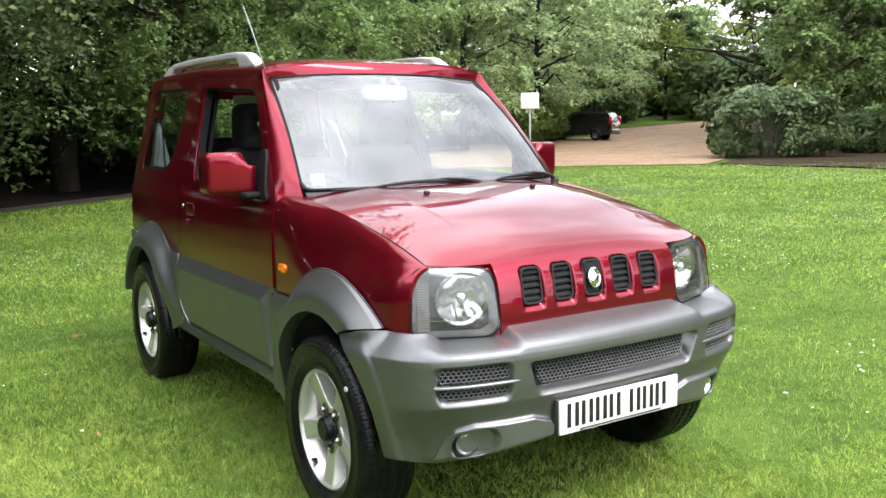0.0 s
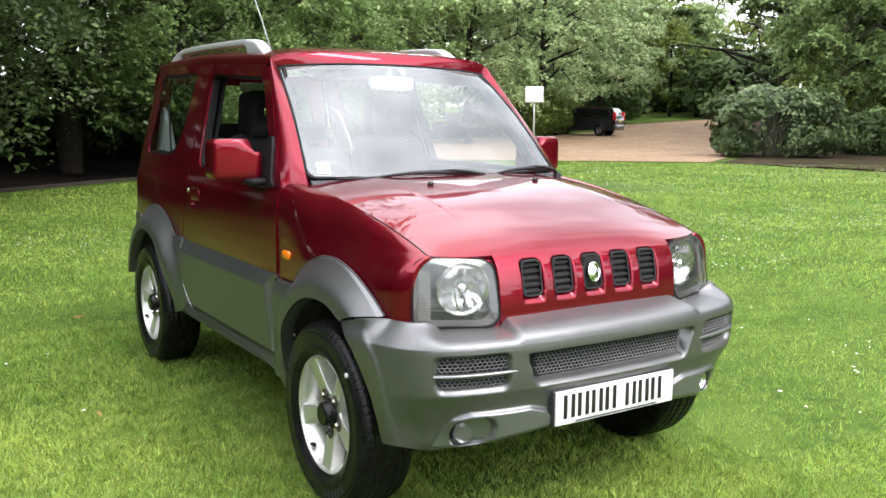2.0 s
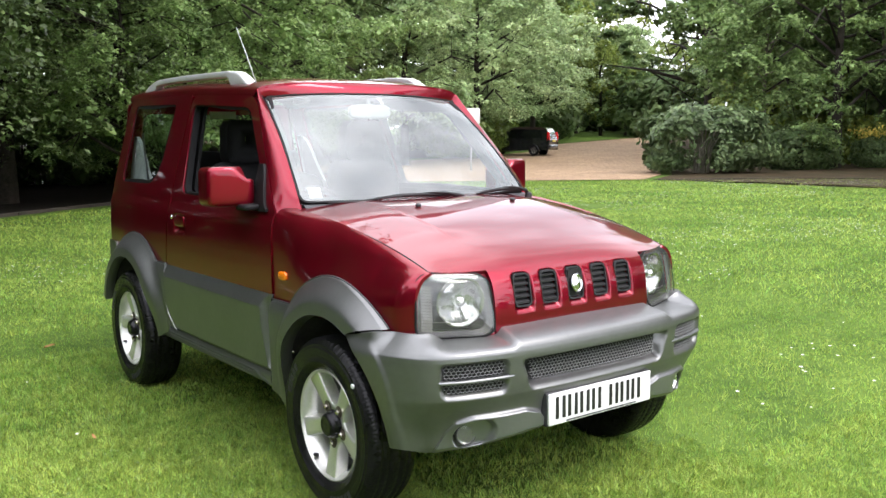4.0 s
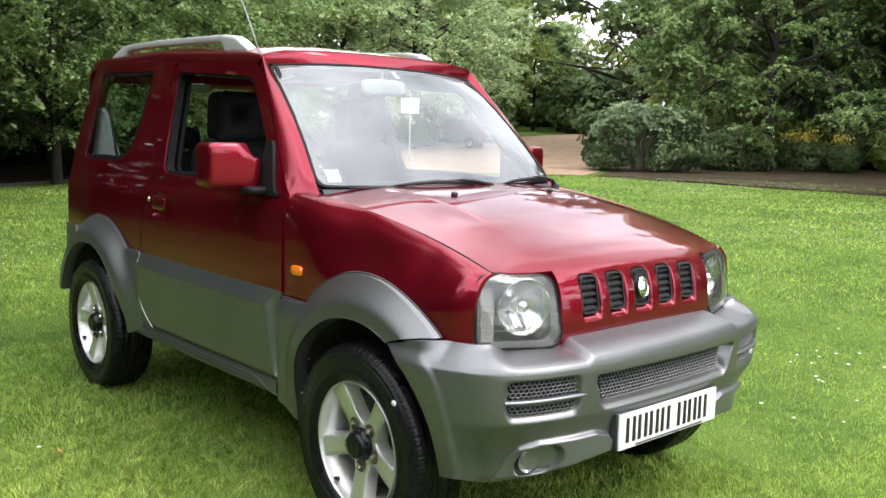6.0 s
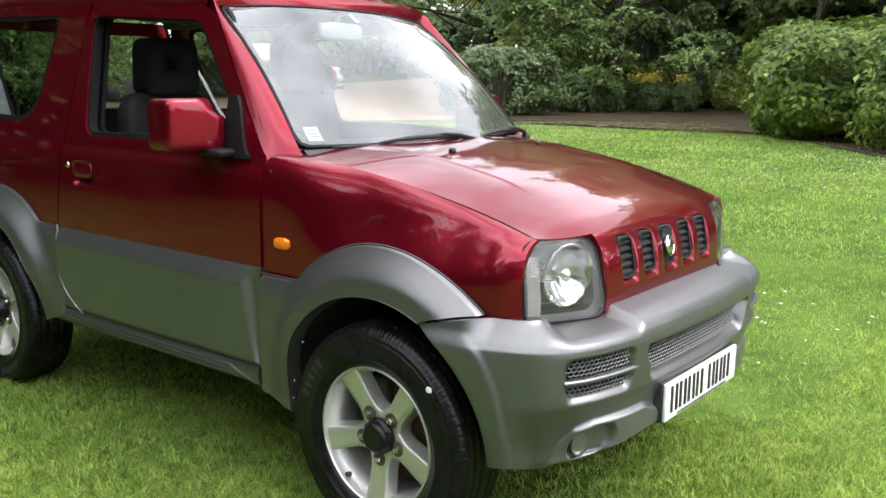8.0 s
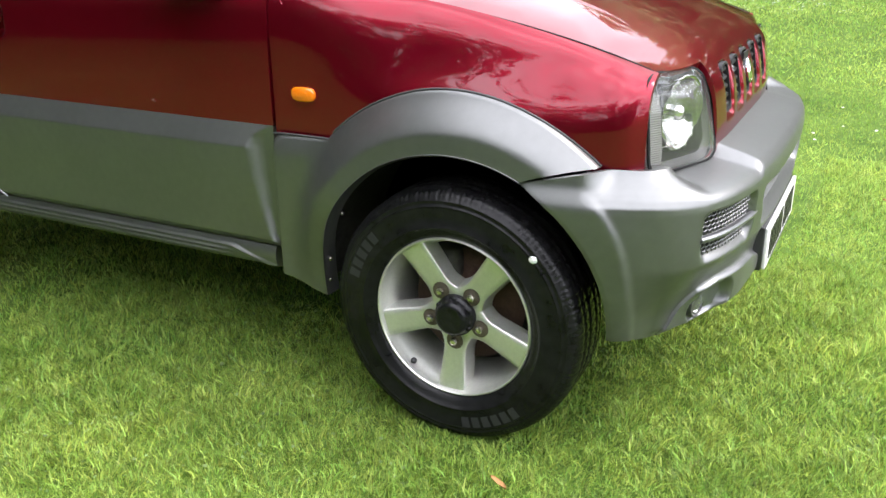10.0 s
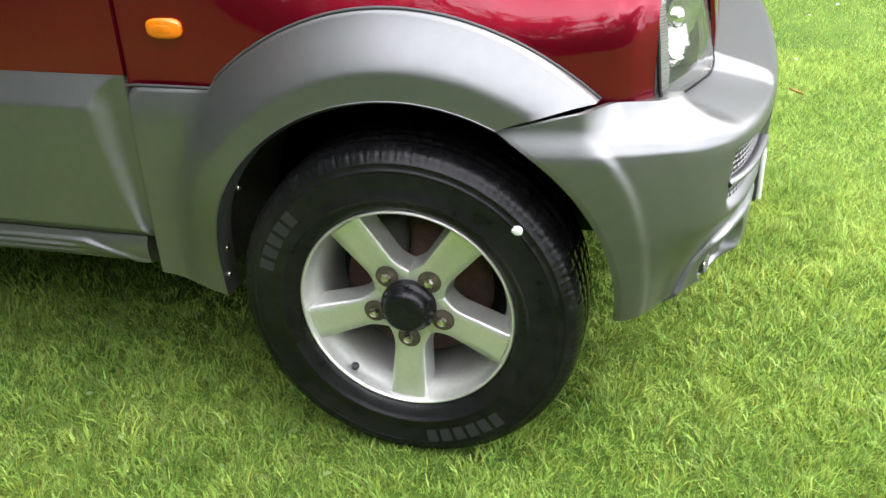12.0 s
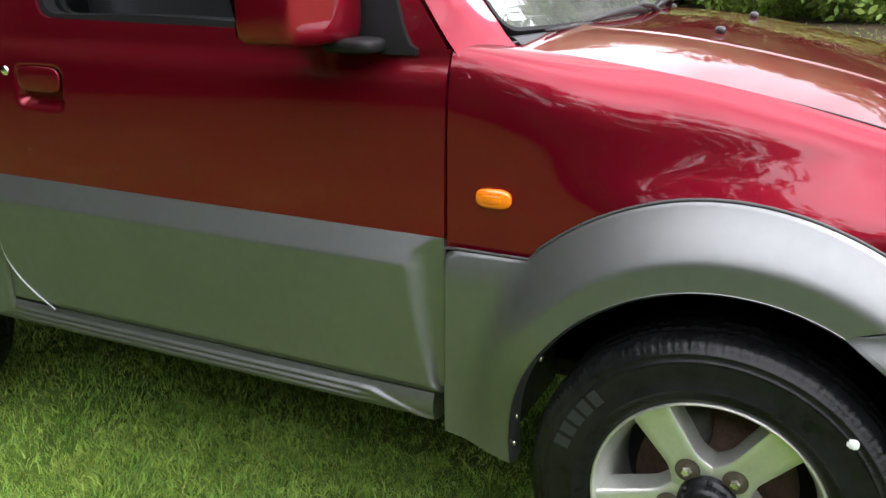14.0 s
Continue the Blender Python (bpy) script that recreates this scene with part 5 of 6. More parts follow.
def bumper_xz(x, z, extra, relief=False):
    """The bumper's face at a place across and a height."""
    k = int(np.clip(np.searchsorted(PLAN[:, 0], abs(x)) - 1, 0, 198))
    t = (abs(x) - PLAN[k, 0]) / max(1e-6, PLAN[k + 1, 0] - PLAN[k, 0])
    return bumper_face(-1 if x < 0 else 1, PLAN[k] + (PLAN[k + 1] - PLAN[k]) * t, PLAN_N[k] + (PLAN_N[k + 1] - PLAN_N[k]) * t, z, extra, relief)


def build_bumper():
    bm = bmesh.new()
    zs = lin(0.298, 0.33, 6) + lin(0.33, 0.47, 30)[1:] + lin(0.47, 0.52, 14)[1:] + lin(0.52, 0.64, 34)[1:] + lin(0.64, 0.722, 24)[1:]
    grid(bm, lambda t, z: bumper_at(-1 if t < 0 else 1, abs(t), (z - 0.298) / 0.424), lin(-1, 1, 301), zs)
    rim(bm, Vector((0, 0.012, 0)))
    bumper = part("front_bumper", bm, CLAD, car, "grey plastic front bumper with mesh inserts")
    # the shelf that closes the gap behind the upper edge
    bm = bmesh.new()
    grid(bm, lambda t, k: bumper_at(-1 if t < 0 else 1, abs(t), 0.995) + Vector((-0.05 * k * (1 if t > 0 else -1) * smooth01(0.5, 0.7, abs(t)), 0.07 * k, -0.004 * k)), lin(-0.74, 0.74, 120), [0, 0.5, 1])
    part("bumper_shelf", bm, CLAD, bumper)
    # lower trim in a paler grey, the light on its top put into the colour
    for sx in (-1, 1):
        bm = bmesh.new()
        def trim(x, t):
            zb = bumper_low(x, -0.6) + 0.001
            z = zb + (max(trim_top(x) - 0.002, zb + 0.002) - zb) * t
            return bumper_xz(sx * x, z, 0.005 - 0.004 * smooth01(0.90, 1.0, t), True)
        grid(bm, trim, lin(0.262, 0.684, 112), lin(0, 0.88, 38) + lin(0.88, 1, 9)[1:])
        rim(bm, Vector((0, 0.012, 0)))
        part("bumper_trim", bm, CLAD_LIGHT, bumper, "lower bumper trim, paler grey for the light on its top edge")
        # fog lamp
        c = bumper_xz(sx * 0.553, 0.378, 0.005, True)
        way = Vector((sx * 0.20, -1, 0.0))
        bm = bmesh.new()
        disc(bm, c, way, [(0.039, -0.02), (0.039, 0.007), (0.036, 0.009), (0.0352, 0.002)], 28, False)
        fog = part("fog_lamp", bm, BLACK, bumper, "round fog lamp")
        bm = bmesh.new()
        disc(bm, c, way, [(0.0355, 0.002), (0.027, -0.012), (0.012, -0.022), (0, -0.022)][::-1], 28, False)
        part("reflector", bm, CHROME, fog)
        bm = bmesh.new()
        disc(bm, c, way, [(0.0355, 0.004), (0.026, 0.008), (0.012, 0.0095), (0, 0.010)][::-1], 28, False)
        orient(bm, Vector((0, -1, 0)))
        part("lens", bm, LENS, fog)
        # fin across the side mesh
        bm = bmesh.new()
        def fin(x, k):
            w = 1 - smooth01(0.43, 0.36, x)
            a = 2 * math.pi * k / 8
            q = bumper_xz(sx * x, 0.574 + 0.0075 * (0.25 + 0.75 * w) * math.sin(a), 0.001 + 0.010 * w * math.cos(a) - 0.006)
            return q
        grid(bm, lambda k, x: fin(x, k), list(range(8)), lin(0.355, 0.660, 24), wrap=True)
        part("mesh_fin", bm, CLAD_LIGHT, bumper)

    def mesh_insert(x0, x1, z0, z1, depth, name, keep=lambda x, z: True):
        bm = bmesh.new()
        w, h = 0.0155, 0.0108
        back = lambda x, z: bumper_xz(x, z, -depth - 0.006)
        j = 0
        z = z0
        while z <= z1:
            x = x0 + (w / 2 if j % 2 else 0)
            while x <= x1:
                if keep(x, z):
                    o, i = [], []
                    for k in range(6):
                        a = math.pi / 6 + k * math.pi / 3
                        ca, sa = math.cos(a) * w * 0.577, math.sin(a) * h * 0.667
                        o.append(bm.verts.new(bumper_xz(x + ca, z + sa, -depth)))
                        i.append(bm.verts.new(bumper_xz(x + ca * 0.74, z + sa * 0.74, -depth - 0.002)))
                    for k in range(6):
                        bm.faces.new((o[k], o[(k + 1) % 6], i[(k + 1) % 6], i[k]))
                x += w
            z += h
            j += 1
        m = part(name, bm, MESH, bumper, "grey hexagonal mesh insert", smooth=False)
        bm = bmesh.new()
        grid(bm, back, lin(x0, x1, 30), lin(z0, z1, 5))
        part("mesh_back", bm, DARK, m)
    for sx in (-1, 1):
        a, b = sorted((sx * 0.432, sx * 0.646))
        mesh_insert(a, b, 0.521, 0.566, 0.014, "mesh_insert")
        mesh_insert(a, b, 0.582, 0.627, 0.014, "mesh_insert")
    mesh_insert(-0.325, 0.325, 0.541, 0.616, 0.030, "mesh_insert", lambda x, z: abs(x) < 0.318 + (z - 0.575) * 0.35)
    # number plate with plain bars
    bm = bmesh.new()
    box(bm, -0.26, 0.26, -0.634, -0.624, 0.376, 0.487, 0.003)
    plate = part("number_plate", bm, PLATE, bumper, "white number plate with black bars")
    for k, xc in enumerate((-0.207, -0.148, -0.089, -0.030, 0.059, 0.118, 0.177)):
        for dx in (-0.016, 0.016):
            bm = bmesh.new()
            box(bm, xc + dx - 0.007, xc + dx + 0.007, -0.6365, -0.633, 0.397, 0.474)
            part("bar", bm, INK, plate, smooth=False)
    bm = bmesh.new()
    box(bm, -0.18, 0.18, -0.6352, -0.633, 0.380, 0.386)
    part("bar", bm, TRIM_GREY, plate, smooth=False)
    bm = bmesh.new()
    box(bm, -0.265, 0.265, -0.624, -0.57, 0.372, 0.49, 0.004)
    part("plate_holder", bm, BLACK, bumper)


build_bumper()


# ---- headlamps ----
def headlamp(sx):
    ti, bi, bo, to = Vector((0.376, -0.462, 0.908)), Vector((0.382, -0.510, 0.688)), Vector((0.660, -0.418, 0.700)), Vector((0.645, -0.396, 0.917))

    def at(a, b, depth=0.0):
        p = ti.lerp(to, a).lerp(bi.lerp(bo, a), b)
        bulge = 0.016 * (1 - (2 * a - 1) ** 2) * (1 - (2 * b - 1) ** 4)
        p = p + Vector((0.20 * bulge, -bulge + 0.012 * max(0.0, 1 - b / 0.5) ** 2, 0.0)) + Vector((-0.30, 0.95, 0)) * depth
        return Vector((sx * p.x, p.y, p.z))
    shape = outline([(0.0, 0.02), (1.0, 0.0), (1.0, 1.0), (0.02, 1.0)], [0.30, 0.27, 0.17, 0.22], 9, 8)
    c = Vector((0.5, 0.5))
    inn = lambda k: [c + (p - c) * k for p in shape]
    bm = bmesh.new()
    fan(bm, inn(0.995), lambda a, b: at(a, b, -0.002), 10)
    orient(bm, Vector((sx * 0.3, -1, 0)))
    lens = part("headlamp", bm, LENS, car, "clear headlamp with a round reflector")
    bm = bmesh.new()
    ring(bm, inn(1.010), inn(0.970), lambda a, b: at(a, b, -0.003), 3)
    rim(bm, Vector((0, 0.004, 0)))
    part("lamp_edge", bm, SEAL, lens)
    bm = bmesh.new()
    square = outline([(-0.004, -0.02), (0.985, -0.01), (0.995, 1.01), (0.0, 1.01)], [0.12, 0.26, 0.02, 0.02], 9, 8)
    ring(bm, square, inn(1.005), lambda a, b: at(a, b, 0.011), 4)
    part("lamp_surround", bm, PAINT, lens, "red body panel round the lamp")
    bm = bmesh.new()
    ring(bm, inn(0.97), inn(0.80), lambda a, b: at(a, b, 0.008 + 0.10 * (0.5 - max(abs(a - 0.5), abs(b - 0.5)))), 4)
    part("bezel", bm, BEZEL, lens, "grey inner bezel")
    bm = bmesh.new()
    fan(bm, inn(0.95), lambda a, b: at(a, b, 0.115), 6)
    rim(bm, Vector((0, -0.10, 0)))
    part("housing", bm, LAMP_DARK, lens)
    # round reflector
    m = at(0.42, 0.47, 0.030)
    way = Vector((sx * 0.27, -1, -0.06))
    bm = bmesh.new()
    disc(bm, m, way, [(0.0, -0.052), (0.020, -0.050), (0.040, -0.042), (0.060, -0.028), (0.075, -0.010), (0.083, 0.006), (0.087, 0.003)], 48, False)
    for v in bm.verts:
        d = v.co - m
        a = math.atan2(d.z, d.x)
        v.co += way.normalized() * (0.0035 * math.copysign(1, math.sin(d.x * 260)) * abs(math.sin(d.x * 260)) ** 0.5 + 0.0016 * math.sin(a * 5 + d.length * 90)) * min(1, d.length / 0.05)
    part("reflector", bm, REFLECTOR, lens, "bright faceted reflector bowl")
    bm = bmesh.new()
    disc(bm, m + way.normalized() * -0.03, way, [(0.021, -0.01), (0.021, 0.022), (0.014, 0.034), (0, 0.037)], 24)
    part("bulb_cap", bm, CHROME, lens)
    # ribbed indicator at the outer end
    bm = bmesh.new()
    grid(bm, lambda a, b: at(a, b, 0.012 + 0.0009 * math.cos(b * 2 * math.pi * 44)), lin(0.795, 0.925, 8), lin(0.20, 0.91, 205))
    part("indicator_lens", bm, RIBS, lens, "ribbed clear indicator section")
    for b in (0.26, 0.52, 0.78):
        bm = bmesh.new()
        tube(bm, [at(a, b, 0.035) for a in lin(0.60, 0.83, 5)], 0.0013, 5)
        part("lamp_line", bm, RIBS, lens)


headlamp(-1)
headlamp(1)


# ---- wheels ----
def wheel(x, y, sx, turn, steer=0.0, name="wheel"):
    root = new(name)
    root.parent = car
    root.matrix_basis = pose(x, y, 0.322, 0, 0, 0)

    def at(w, r, a):
        return Vector((sx * w, r * math.cos(a), r * math.sin(a)))
    prof = [(-0.085, 0.206), (-0.099, 0.235), (-0.104, 0.268), (-0.098, 0.305), (-0.088, 0.322)]
    tread = [(-0.078, 0.3275), (-0.066, 0.331), (-0.058, 0.332), (-0.056, 0.3285), (-0.048, 0.3285), (-0.046, 0.3325), (-0.028, 0.333), (-0.026, 0.3285), (-0.018, 0.3285), (-0.016, 0.3335), (-0.004, 0.3335)]
    out = [(0.088, 0.322), (0.0945, 0.314), (0.0985, 0.304), (0.1010, 0.3025), (0.1010, 0.3005), (0.1000, 0.299), (0.1028, 0.290), (0.1050, 0.2885), (0.1050, 0.2870), (0.1038, 0.2855), (0.1042, 0.282), (0.1048, 0.268), (0.1038, 0.2385), (0.1052, 0.2370), (0.1052, 0.2355), (0.1025, 0.234), (0.099, 0.224), (0.093, 0.214), (0.087, 0.207), (0.080, 0.205)]
    full = [(w, r if r < 0.28 else 0.28 + (r - 0.28) * 0.90) for w, r in prof + tread + [(-w, r) for w, r in tread[::-1]] + out]
    n = 504
    bm = bmesh.new()

    def fn(k, j):
        w, r = full[j]
        if 0.309 < r < 0.3254 and abs(w) > 0.06:
            cut = 1 if k % 7 == 0 else 0.45 if k % 7 == 3 else 0
            r -= 0.0024 * cut
            w *= 1 - 0.010 * cut
        elif r >= 0.3254 and (k + (4 if w > 0 else 0)) % 6 == 0:
            r -= 0.003
        return at(w, r, 2 * math.pi * k / n)
    grid(bm, fn, list(range(n)), list(range(len(full))), wrap=True)
    part("tyre", bm, RUBBER, root, "black road tyre with worn raised marks")
    # raised marks on the sidewall: plain bars
    def marks(a0, a1, count, r0, r1, mat, gap=0.25):
        for k in range(count):
            bm = bmesh.new()
            s0, s1 = a0 + (a1 - a0) * k / count, a0 + (a1 - a0) * (k + 1 - gap) / count
            f = lambda a, r: at(float(np.interp(r, [0.228, 0.250, 0.268, 0.284, 0.298], [0.099, 0.1035, 0.1048, 0.1042, 0.1015])) + 0.0009, r, a)
            grid(bm, f, lin(s0, s1, 5), lin(r0, r1, 4))
            rim(bm, Vector((-sx * 0.002, 0, 0)))
            part("raised_mark", bm, mat, root)
    if sx < 0:
        marks(radians(44), radians(14), 5, 0.256, 0.284, RUBBER_WORN, 0.3)
        marks(radians(228), radians(264), 6, 0.256, 0.284, RUBBER_WORN, 0.3)
        marks(radians(100), radians(60), 7, 0.262, 0.284, RUBBER)
        marks(radians(150), radians(120), 4, 0.264, 0.284, RUBBER)
        if y < 1:
            bm = bmesh.new()
            blob(bm, at(0.1020, 0.2875, radians(137.5)), (0.004, 0.010, 0.009), 2.6, 14, 8)
            part("chalk_spot", bm, WHITE, root, "small white spot on the sidewall")
    # rim barrel
    bm = bmesh.new()
    barrel = [(0.080, 0.2075), (0.0870, 0.2060), (0.0900, 0.2035), (0.0890, 0.2010), (0.083, 0.1995), (0.070, 0.196), (0.060, 0.192), (0.045, 0.184), (0.02, 0.178), (-0.08, 0.176)]
    grid(bm, lambda k, j: at(*barrel[j], 2 * math.pi * k / 96), list(range(96)), list(range(len(barrel))), wrap=True)
    rim_ob = part("rim", bm, ALLOY, root, "silver five-spoke alloy rim")
    # five broad spokes
    for q in range(5):
        bm = bmesh.new()
        base = radians(turn + 72 * q)

        def face(r):
            f = max(0.0, (r - 0.05) / 0.145)
            return 0.057 + 0.020 * f * f + 0.004 * math.sin(f * math.pi)

        def half(r):
            f = max(0.0, (r - 0.05) / 0.145)
            return 0.0265 + 0.0095 * f + 0.021 * max(0.0, 1 - f / 0.36) ** 2
        sect = [(-1.0, -0.045), (-1.0, -0.008), (-0.985, -0.003), (-0.93, 0.0), (-0.5, 0.0), (0, 0.0), (0.5, 0.0), (0.93, 0.0), (0.985, -0.003), (1.0, -0.008), (1.0, -0.045)]
        rs = lin(0.045, 0.1965, 22)

        def sp(r, j):
            s, d = sect[j]
            off = half(r) * s
            flare = 1.18 if d < -0.02 else 1.0
            return at(face(r) + d * (1.0 if r < 0.16 else 1.0), math.hypot(r, off * flare), base + math.atan2(off * flare, r))
        grid(bm, sp, rs, list(range(len(sect))))
        part("spoke", bm, ALLOY, rim_ob)
        # nut in its seat
        c = at(0.0, 0.0695, base)
        bm = bmesh.new()
        disc(bm, c + Vector((sx * 0.0605, 0, 0)), (sx, 0, 0), [(0.0225, 0.002), (0.0205, 0.0028), (0.0175, -0.012), (0.0, -0.012)], 20)
        part("nut_seat", bm, NUT_SEAT, rim_ob)
        bm = bmesh.new()
        disc(bm, c + Vector((sx * 0.050, 0, 0)), (sx, 0, 0), [(0.0125, 0.0), (0.0125, 0.006), (0.0108, 0.008), (0.0105, 0.020), (0.0085, 0.025), (0.0045, 0.027), (0, 0.0275)], 6)
        part("wheel_nut", bm, STEEL, rim_ob, smooth=False)
    # hub face and cap
    bm = bmesh.new()
    disc(bm, (0, 0, 0), (sx, 0, 0), [(0.070, 0.02), (0.068, 0.046), (0.063, 0.0555), (0.052, 0.0570), (0.046, 0.05), (0, 0.05)], 48)
    part("hub_face", bm, ALLOY, rim_ob)
    bm = bmesh.new()
    disc(bm, (0, 0, 0), (sx, 0, 0), [(0.053, 0.045), (0.053, 0.066), (0.0515, 0.071), (0.047, 0.073), (0.045, 0.080), (0.042, 0.090), (0.036, 0.095), (0.030, 0.0965), (0.026, 0.0945), (0.012, 0.096), (0, 0.0965)], 36)
    cap = part("hub_cap", bm, HUB, rim_ob, "black hub cap")
    for q in range(6):
        bm = bmesh.new()
        disc(bm, at(0.0, 0.0468, radians(turn + 60 * q)), (sx, 0, 0), [(0.0062, 0.070), (0.0062, 0.0775), (0.0045, 0.079), (0, 0.079)], 8)
        part("cap_bolt", bm, HUB, cap)
    # brake parts behind the spokes
    bm = bmesh.new()
    disc(bm, (0, 0, 0), (sx, 0, 0), [(0.145, -0.03), (0.145, -0.012), (0.075, -0.010), (0.07, 0.01), (0, 0.01)], 40)
    part("brake_disc", bm, RUST, root)
    bm = bmesh.new()
    blob(bm, at(-0.015, 0.125, radians(60)), (0.035, 0.05, 0.045), 4)
    part("brake_caliper", bm, LINER, root)
    bm = bmesh.new()
    tube(bm, [at(0.070, 0.188, radians(turn + 36)), at(0.085, 0.178, radians(turn + 36))], [0.0085, 0.006], 10)
    part("valve", bm, BLACK, root)
    bm = bmesh.new()
    grid(bm, lambda a, r: at(-0.075, r, a), lin(0, 2 * math.pi, 40), [0.0, 0.1, 0.18])
    part("back_plate", bm, DARK, root)
    return root


wheel(-0.677, 0.007, -1, -88)
wheel(0.677, 0.0, 1, -60)
wheel(-0.677, 2.25, -1, -70)
wheel(0.677, 2.25, 1, -40)

# ---- underside and cabin ----
bm = bmesh.new()
box(bm, -0.42, 0.42, -0.42, 0.50, 0.34, 0.86, 0.05)
part("engine_bay", bm, DARK, car)
bm = bmesh.new()
box(bm, -0.66, 0.66, 0.44, 1.78, 0.355, 0.46, 0.02)
part("floor_pan", bm, DARK, car)
bm = bmesh.new()
box(bm, -0.41, 0.41, 1.78, 2.74, 0.42, 0.80, 0.03)
part("boot_floor", bm, DARK, car)
for cy in (0.0, 2.25):
    bm = bmesh.new()
    tube(bm, [(-0.6, cy, 0.328), (0.6, cy, 0.328)], 0.045, 12)
    part("axle", bm, LINER, car)
bm = bmesh.new()
blob(bm, (0, 0.72, 0.965), (0.63, 0.24, 0.105), 5, 44, 16)
part("dashboard", bm, TRIM_GREY, car, "grey plastic dashboard")
bm = bmesh.new()
blob(bm, (-0.33, 0.66, 1.055), (0.17, 0.11, 0.045), 3, 24, 12)
part("instrument_hood", bm, TRIM_GREY, car)


def steering_wheel():
    bm = bmesh.new()
    c, ax = Vector((-0.33, 0.98, 0.985)), Vector((0, 0.85, 0.53)).normalized()
    a = Vector((1, 0, 0))
    b = ax.cross(a)
    tube(bm, [c + (a * math.cos(t) + b * math.sin(t)) * 0.185 for t in lin(0, 2 * math.pi, 41)], 0.015, 10, cap=False)
    s = part("steering_wheel", bm, BLACK, car, "black steering wheel")
    bm = bmesh.new()
    disc(bm, c - ax * 0.02, ax, [(0.07, -0.02), (0.07, 0.01), (0.05, 0.022), (0, 0.024)], 24)
    part("hub", bm, BLACK, s)
    for t in (0.1, 3.04, -1.57):
        bm = bmesh.new()
        tube(bm, [c, c + (a * math.cos(t) + b * math.sin(t)) * 0.18], 0.013, 8)
        part("spoke", bm, BLACK, s)


steering_wheel()


def seat(x, y):
    root = new("front_seat")
    root.parent = car
    root["label"] = "black cloth front seat with headrest"
    lean = lambda p: p + Vector((0, (p.z - 0.72) * 0.20 if p.z > 0.72 else 0, 0))
    bm = bmesh.new()
    blob(bm, (x, y, 0.70), (0.23, 0.27, 0.09), 4.5)
    part("cushion", bm, SEAT, root)
    bm = bmesh.new()
    blob(bm, (x, y + 0.20, 0.98), (0.215, 0.065, 0.285), 4.5, 32, 22, lean)
    part("backrest", bm, SEAT, root)
    bm = bmesh.new()
    tb = outline([(-0.125, 1.255), (0.125, 1.255), (0.115, 1.470), (-0.115, 1.470)], [0.04, 0.04, 0.05, 0.05])
    ti = outline([(-0.022, 1.345), (0.022, 1.345), (0.022, 1.390), (-0.022, 1.390)], [0.008] * 4)
    for off in (-0.045, 0.045):
        ring(bm, tb, ti, lambda a, b, off=off: Vector((x + a, y + 0.29 + off, b)), 3)
    for loop in (tb, ti):
        n_ = len(loop)
        v0, v1 = [[bm.verts.new((x + p[0], y + 0.29 + off, p[1])) for p in loop] for off in (-0.045, 0.045)]
        for j in range(n_):
            bm.faces.new((v0[j], v0[(j + 1) % n_], v1[(j + 1) % n_], v1[j]))
    bmesh.ops.remove_doubles(bm, verts=bm.verts[:], dist=0.0005)
    part("headrest", bm, SEAT, root)
    for dx in (-0.06, 0.06):
        bm = bmesh.new()
        tube(bm, [(x + dx, y + 0.29, 1.10), (x + dx, y + 0.29, 1.26)], 0.006, 8)
        part("headrest_post", bm, STEEL, root)


seat(-0.37, 1.20)
seat(0.32, 1.20)
bm = bmesh.new()
blob(bm, (0, 2.28, 0.93), (0.50, 0.09, 0.25), 5)
part("rear_seat", bm, SEAT, car, "black cloth rear seat")
for x in (-0.25, 0.25):
    bm = bmesh.new()
    blob(bm, (x, 2.33, 1.25), (0.11, 0.045, 0.06), 4)
    part("rear_headrest", bm, SEAT, car)
# seat belts and pale trim behind the side windows
for sx in (-1, 1):
    bm = bmesh.new()
    grid(bm, lambda y, t: Vector((sx * (side_x(y, 1.1) - 0.06 - 0.05 * t), y, 1.05 + (0.05 + 0.30 * smooth01(2.30, 2.62, y)) * t)), lin(2.08, 2.66, 12), lin(0, 1, 6))
    rim(bm, Vector((-sx * 0.02, 0, 0)))
    part("side_trim", bm, PALE, car, "pale grey plastic trim inside the rear quarter")
    bm = bmesh.new()
    grid(bm, lambda t, w: Vector((sx * (0.55 + 0.08 * (1 - t)), 2.52 - 0.30 * (1 - t) + w, 1.12 + 0.30 * t)), lin(0, 1, 6), [-0.018, 0.018])
    part("seat_belt", bm, BEZEL, car)
    bm = bmesh.new()
    tube(bm, [(sx * 0.635, 1.80, 1.0), (sx * 0.555, 1.80, 1.32), (sx * 0.485, 1.79, 1.56)], 0.04, 10)
    part("centre_pillar", bm, SEAL, car)
bm = bmesh.new()
blob(bm, (0, 0.885, 1.495), (0.115, 0.016, 0.034), 4, 28, 12)
part("rear_view_mirror", bm, PALE, car, "pale grey rear-view mirror")
bm = bmesh.new()
tube(bm, [(0, 0.90, 1.50), (0, 0.90, 1.575)], 0.010, 8)
part("mirror_stem", bm, PALE, car)


